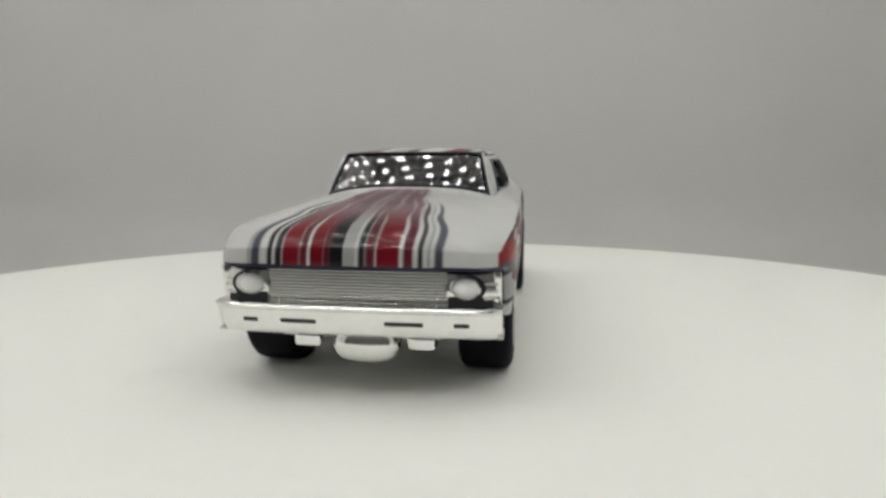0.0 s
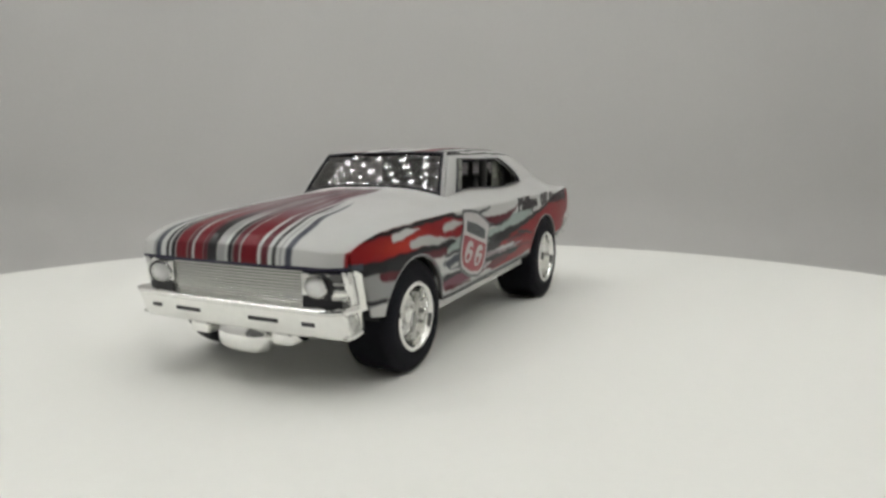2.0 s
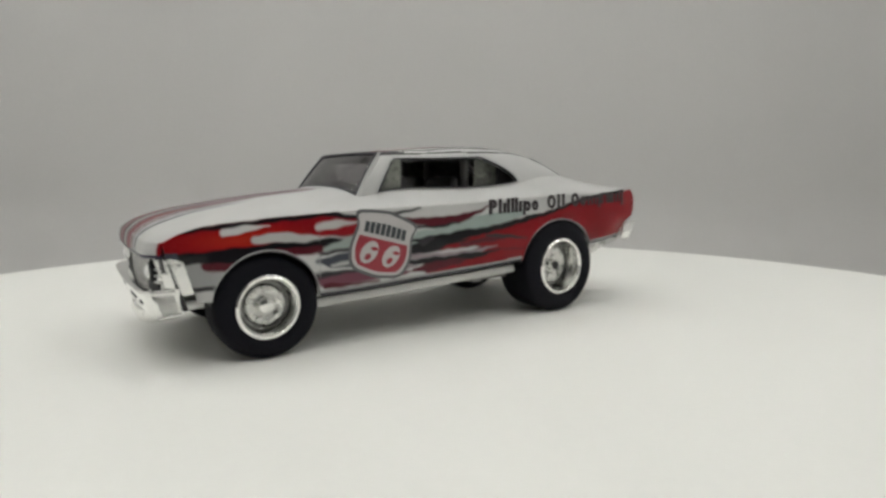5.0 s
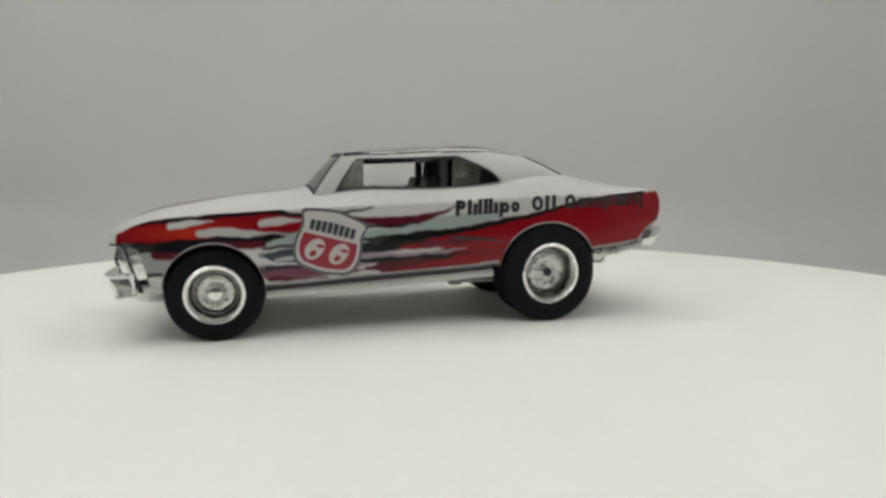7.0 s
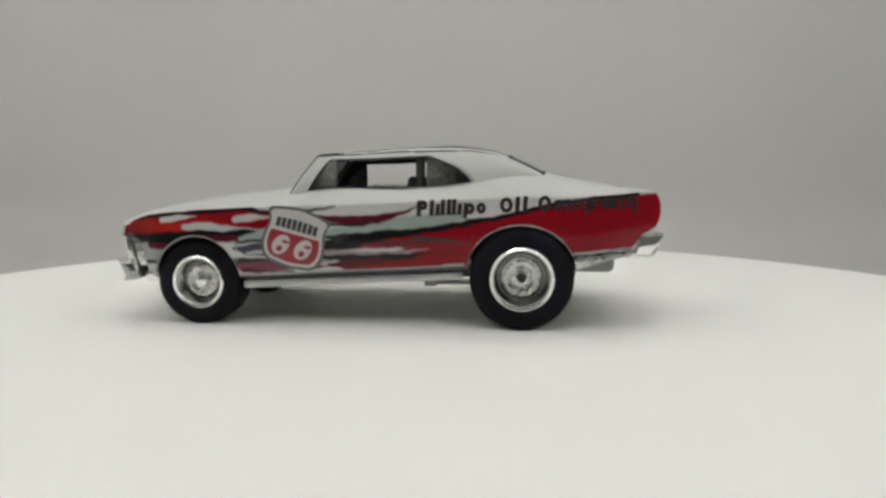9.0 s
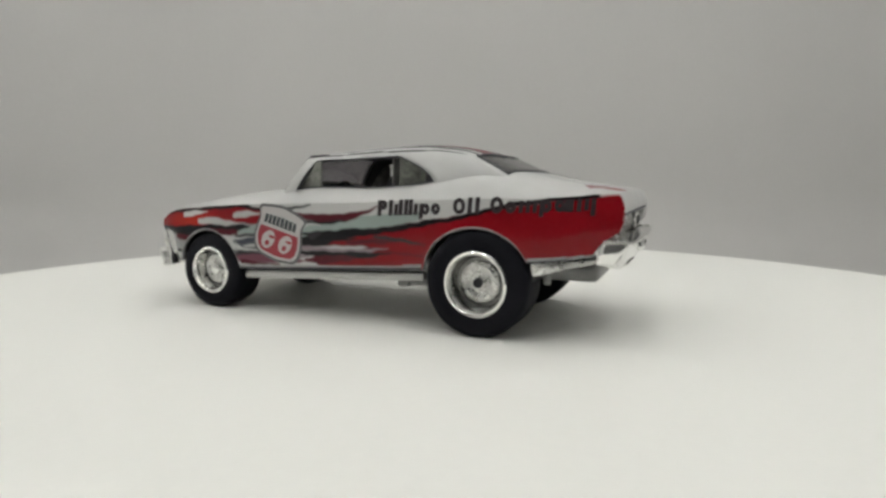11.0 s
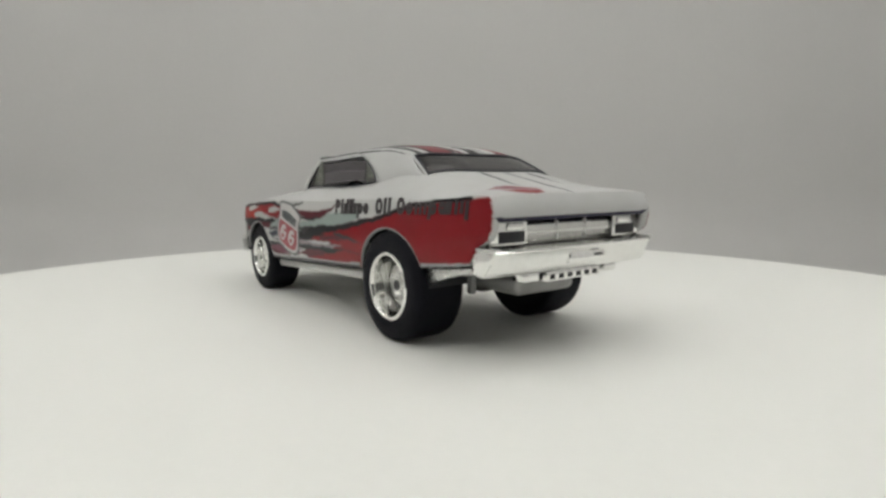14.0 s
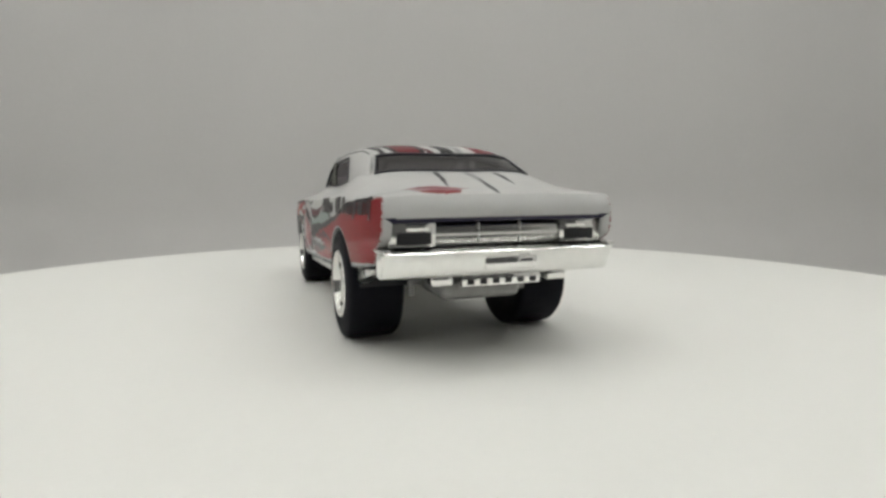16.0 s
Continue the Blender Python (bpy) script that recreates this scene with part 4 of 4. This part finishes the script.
# ---- interior ----
def interior(car):
    tub = box(-15.2, 16.4, -9.4, 9.4, 10.4, 11.2, 0.2)
    part("cabin_floor", tub, SEAT_PLASTIC, car, "dark plastic cabin floor")
    for side in (-1, 1):
        part("door_card", box(-15.0, 16.0, side * 10.3 - 0.2, side * 10.3 + 0.2, 10.6, 17.0, 0.1), SEAT_PLASTIC, car)
    part("dashboard", box(-16.2, -12.6, -9.2, 9.2, 14.0, 17.3, 0.5), SEAT_PLASTIC, car, "dark plastic dashboard")
    wheel_ring = bmesh.new()
    m = Matrix.Translation((-10.6, -4.4, 17.0)) @ Matrix.Rotation(radians(-62), 4, "Y")
    n, q = 28, 8
    rings = [[wheel_ring.verts.new(m @ Vector(((1.9 + 0.2 * math.cos(b)) * math.cos(a), (1.9 + 0.2 * math.cos(b)) * math.sin(a), 0.2 * math.sin(b))))
              for b in (2 * math.pi * j / q for j in range(q))] for a in (2 * math.pi * i / n for i in range(n))]
    for i in range(n):
        for j in range(q):
            wheel_ring.faces.new((rings[i][j], rings[(i + 1) % n][j], rings[(i + 1) % n][(j + 1) % q], rings[i][(j + 1) % q]))
    block(wheel_ring, -0.25, 0.25, -1.8, 1.8, -0.15, 0.15, 0, 2, m)
    part("steering_wheel", wheel_ring, SEAT_PLASTIC, car)
    lean = Matrix.Rotation(radians(12), 4, "Y")
    for side in (-1, 1):
        y = side * 4.6
        seat = part("seat", box(-7.0, -0.8, y - 2.9, y + 2.9, 11.0, 13.4, 0.6, 3), SEAT_PLASTIC, car, "dark plastic bucket seat")
        at = Matrix.Translation((-1.4, y, 12.4)) @ lean
        part("backrest", box(-0.8, 0.8, -3.3, 3.3, 0, 7.2, 0.6, 3, at), SEAT_PLASTIC, seat)
    for side in (-1, 1):
        vent = prism(((-14.4, 16.9), (-10.0, 16.9), (-10.0, 21.6), (-11.2, 21.4)), side * 9.7, side * 9.95, 0.05)
        part("vent_pane", vent, VENT, car, "grey-green plastic pane behind the windscreen pillar")
        quarter = prism(((5.6, 16.6), (9.8, 16.6), (9.8, 21.0), (6.0, 21.6)), side * 9.0, side * 9.3, 0.05)
        part("quarter_panel", quarter, SEAT_PLASTIC, car)
        pane = prism(((1.8, 16.6), (5.5, 16.6), (5.9, 21.6), (2.0, 21.9)), side * 9.1, side * 9.25, 0.04)
        part("quarter_pane", pane, QUARTER_GLASS, car, "clouded plastic rear side pane")
        stay = Vector((9.5, side * 6.5, 17.5)) - Vector((1.2, side * 7.6, 22.4))
        m = Matrix.Translation((1.2, side * 7.6, 22.4)) @ stay.to_track_quat("Y", "Z").to_matrix().to_4x4()
        part("cage_stay", lathe([(0, 0), (0.4, 0), (0.4, stay.length), (0, stay.length)], 12, m), CAGE, car)
        part("cage_post", lathe([(0, 0), (0.62, 0), (0.62, 11.6), (0, 11.6)], 14, Matrix.Translation((1.0, side * 8.2, 11.0)) @ Matrix.Rotation(math.pi / 2, 4, "X")), CAGE, car,
             "dark tube of the roll cage")
        part("cage_brace", lathe([(0, 0), (0.45, 0), (0.45, 11.2), (0, 11.2)], 12, Matrix.Translation((3.3, side * 5.2, 11.0)) @ Matrix.Rotation(math.pi / 2, 4, "X")), CAGE, car)
    part("cage_bar", lathe([(0, -8.2), (0.62, -8.2), (0.62, 8.2), (0, 8.2)], 14, Matrix.Translation((1.0, 0, 22.2))), CAGE, car)
    part("rear_bench", box(5.0, 11.5, -8.6, 8.6, 11.0, 14.0, 0.6, 3), SEAT_PLASTIC, car, "dark plastic rear bench")
    part("bench_back", box(0, 1.6, -8.4, 8.4, 0, 7.6, 0.6, 3, Matrix.Translation((7.2, 0, 12.6)) @ Matrix.Rotation(radians(20), 4, "Y")), SEAT_PLASTIC, car)
    part("parcel_shelf", box(11.5, 17.6, -9.0, 9.0, 17.6, 18.2, 0.2), SEAT_PLASTIC, car)


# ---- printed marks on the left side ----
def on_side(x, z, lift):
    return (x, -(float(side_y(np.float64(x), np.float64(z))) + lift), z)


def side_mark(name, mat, car, edges, lift, cols=14, label="", depth=0.12):
    """A thin printed patch; edges is a list of ((x, z) from, (x, z) to) rows laid across it."""
    verts = []
    for (ax, az), (bx, bz) in edges:
        for c in range(cols):
            t = c / (cols - 1)
            verts.append(on_side(ax + (bx - ax) * t, az + (bz - az) * t, lift))
    n = len(verts)
    verts += [(x, y + depth, z) for x, y, z in verts]
    rows = len(edges)
    f = grid_faces(rows, cols, True).tolist()
    f += [[a + n for a in q][::-1] for q in f]
    loop = [r * cols for r in range(rows)] + [(rows - 1) * cols + c for c in range(1, cols)]
    loop += [r * cols + cols - 1 for r in range(rows - 2, -1, -1)] + list(range(cols - 2, 0, -1))
    f += [[a, b, b + n, a + n] for a, b in zip(loop, loop[1:] + loop[:1])]
    return link(name, verts, f, mat, car, label, smooth=False)


SHIELD_W = curve((0.0, 0.05), (0.04, 0.3), (0.1, 0.39), (0.22, 0.45), (0.4, 0.47), (0.55, 0.45), (0.7, 0.43), (0.8, 0.45), (0.88, 0.47), (0.93, 0.4), (0.96, 0.27), (1.0, 0.03))
EMBLEM_X, EMBLEM_Z, EMBLEM_TILT = -14.6, 11.6, radians(-15)


def emblem_point(u, v):
    """From the shield's own axes to the car's side."""
    c, s = math.cos(EMBLEM_TILT), math.sin(EMBLEM_TILT)
    return EMBLEM_X + u * c - v * s, EMBLEM_Z + u * s + v * c


def shield_rows(grow, v0, v1, n=26):
    rows = []
    for k in range(n):
        v = v0 + (v1 - v0) * k / (n - 1)
        w = float(SHIELD_W(v)) * (8.0 + grow)
        rows.append(tuple(emblem_point(e * w, (v - 0.507) * (7.2 + grow)) for e in (-1, 1)))
    return rows


def oval_rows(u, v, half_w, half_h, lean=0.0, place=lambda p, q: (p, q)):
    """Rows of a leaning oval."""
    rows = []
    for k in range(15):
        a = math.pi * (k + 0.35) / 14.7 - math.pi / 2
        rows.append(tuple(place(u + e * half_w * math.cos(a) + lean * math.sin(a), v + half_h * math.sin(a)) for e in (-1, 1)))
    return rows


def ring_rows(u, v, half_w, half_h, thick):
    """Rows of an upright ring, from its inner to its outer edge."""
    rows = []
    for k in range(21):
        a = 2 * math.pi * k / 20
        rows.append(tuple((u + (half_w - d) * math.cos(a), v + (half_h - d) * math.sin(a)) for d in (0, thick)))
    return rows


def side_print(car):
    shield = side_mark("shield", DECAL_GREY, car, shield_rows(0.75, 0, 1), 0.04, 16, "printed shield emblem in red, white and black")
    side_mark("shield_border", DECAL_WHITE, shield, shield_rows(0.0, 0.0, 1.0), 0.06, 16)
    side_mark("shield_field", DECAL_RED, shield, shield_rows(-0.75, 0.0, 0.58), 0.08, 16)
    for u, v in ((-1.55, -1.25), (1.4, -1.2)):
        side_mark("emblem_oval", DECAL_WHITE, shield, oval_rows(u, v, 1.05, 1.35, 0.3, emblem_point), 0.1, 8)
        side_mark("emblem_dot", DECAL_RED, shield, oval_rows(u - 0.08, v - 0.55, 0.38, 0.42, 0.1, emblem_point), 0.12, 8)
        side_mark("emblem_gap", DECAL_RED, shield, oval_rows(u + 0.55, v + 0.5, 0.5, 0.22, 0.05, emblem_point), 0.12, 8)
    # dark lettering band, as bars
    for k in range(8):
        u = -2.5 + 0.7 * k
        top = 2.35 - 0.05 * abs(k - 3.5)
        rows = [(emblem_point(u - 0.27, v), emblem_point(u + 0.27, v)) for v in (0.95, top)]
        side_mark("emblem_bar", DECAL_BLACK, shield, rows, 0.1, 3)

    # the long line of lettering on the rear wing, as plain bars and rings
    def base_line(x):
        return 14.5 + (x - 1.1) * 0.043

    def bar(x0, x1, low, high):
        z0 = base_line(x0)
        side_mark("letter_bar", INK, car, [((x0, z0 + low), (x1, z0 + low)), ((x0 + 0.1, z0 + high), (x1 + 0.1, z0 + high))], 0.05, 3)

    def ring(x0, x1, low, high):
        z0 = base_line(x0)
        side_mark("letter_ring", INK, car, ring_rows((x0 + x1) / 2, z0 + (low + high) / 2, (x1 - x0) / 2, (high - low) / 2, 0.5), 0.054, 3)

    tall, small = 1.95, 1.4
    for x, high in ((1.1, tall), (2.7, tall), (3.45, small), (4.1, tall), (4.85, tall), (5.5, tall), (6.2, small), (13.35, tall), (14.3, tall)):
        bar(x, x + 0.55, 0, high)
    for x0, x1, low, high in ((1.3, 2.5, 0.75, tall), (7.15, 8.4, 0, small), (8.6, 9.8, 0, small), (11.5, 13.1, 0, tall), (16.2, 17.8, 0, tall), (18.0, 19.3, 0, small),
                              (22.2, 23.4, 0, small), (23.7, 24.9, 0, small)):
        ring(x0, x1, low, high)
    for x, low in ((6.95, -0.55), (19.6, 0), (20.4, 0), (21.2, 0), (21.95, -0.5), (24.75, 0), (25.25, 0), (26.1, 0), (26.9, 0.1), (27.6, -0.5)):
        bar(x, x + 0.5, low, small)


# darker copy of the wheel metal for the dark reflection in the dish
DISH_SHADE = material("dish_shade", (0.16, 0.16, 0.155), 0.22, 1.0, vary=0.3, scale=500, fine=1500)
PALE_METAL = material("pale_metal", (0.72, 0.72, 0.7), 0.4, 0.4, vary=0.08, bump=0.1)
VENT = material("vent_plastic", (0.2, 0.205, 0.18), 0.3, vary=0.35, scale=500, fine=1500)
CAGE = material("cage_plastic", (0.07, 0.07, 0.066), 0.35, vary=0.3)
QUARTER_GLASS = material("clouded_plastic", (0.17, 0.175, 0.15), 0.18, vary=0.6, scale=700, fine=1600, bump=0.3)
# near-white base colour stands in for the reflection in the silvered lens
HEADLAMP = material("headlamp_white", (0.93, 0.93, 0.92), 0.3, 0.0, 0.8, vary=0.03)
SILL = material("pale_sill", (0.62, 0.62, 0.6), 0.4, 0.35, vary=0.06, bump=0.1)
DECAL_GREY = material("grey_ink", (0.09, 0.09, 0.095), 0.35, vary=0.1)

toy_car = new("toy_car")
tagged(toy_car, "white die-cast toy coupe with red flames and chrome bumpers", "toy car")
car_body(toy_car)
cabin(toy_car)
front_end(toy_car)
rear_end(toy_car)
underside(toy_car)
interior(toy_car)
wheels(toy_car)
side_print(toy_car)


# ---- what turns: the platter and the car on it, at a steady pace ----
TURN = (
    (0, 79.51), (1, 70.50), (2, 61.35), (3, 51.58), (4, 41.62), (6.5, 16.98), (7.5, 7.58), (8.5, -1.95),
    (9, -6.78), (11.5, -31.04), (12.5, -40.66), (13.5, -50.19), (14.5, -59.12), (15.5, -67.88), (16, -72.23),
)


def motions():
    walk(toy_car, [(t, Matrix.Rotation(radians(a), 4, "Z") @ Matrix.Translation((0, CAR_Y * MM, 0))) for t, a in TURN])
    at = Matrix.Translation((TABLE_AT[0] * MM, TABLE_AT[1] * MM, 0))
    walk(table, [(t, at @ Matrix.Rotation(radians(a), 4, "Z")) for t, a in TURN])


motions()
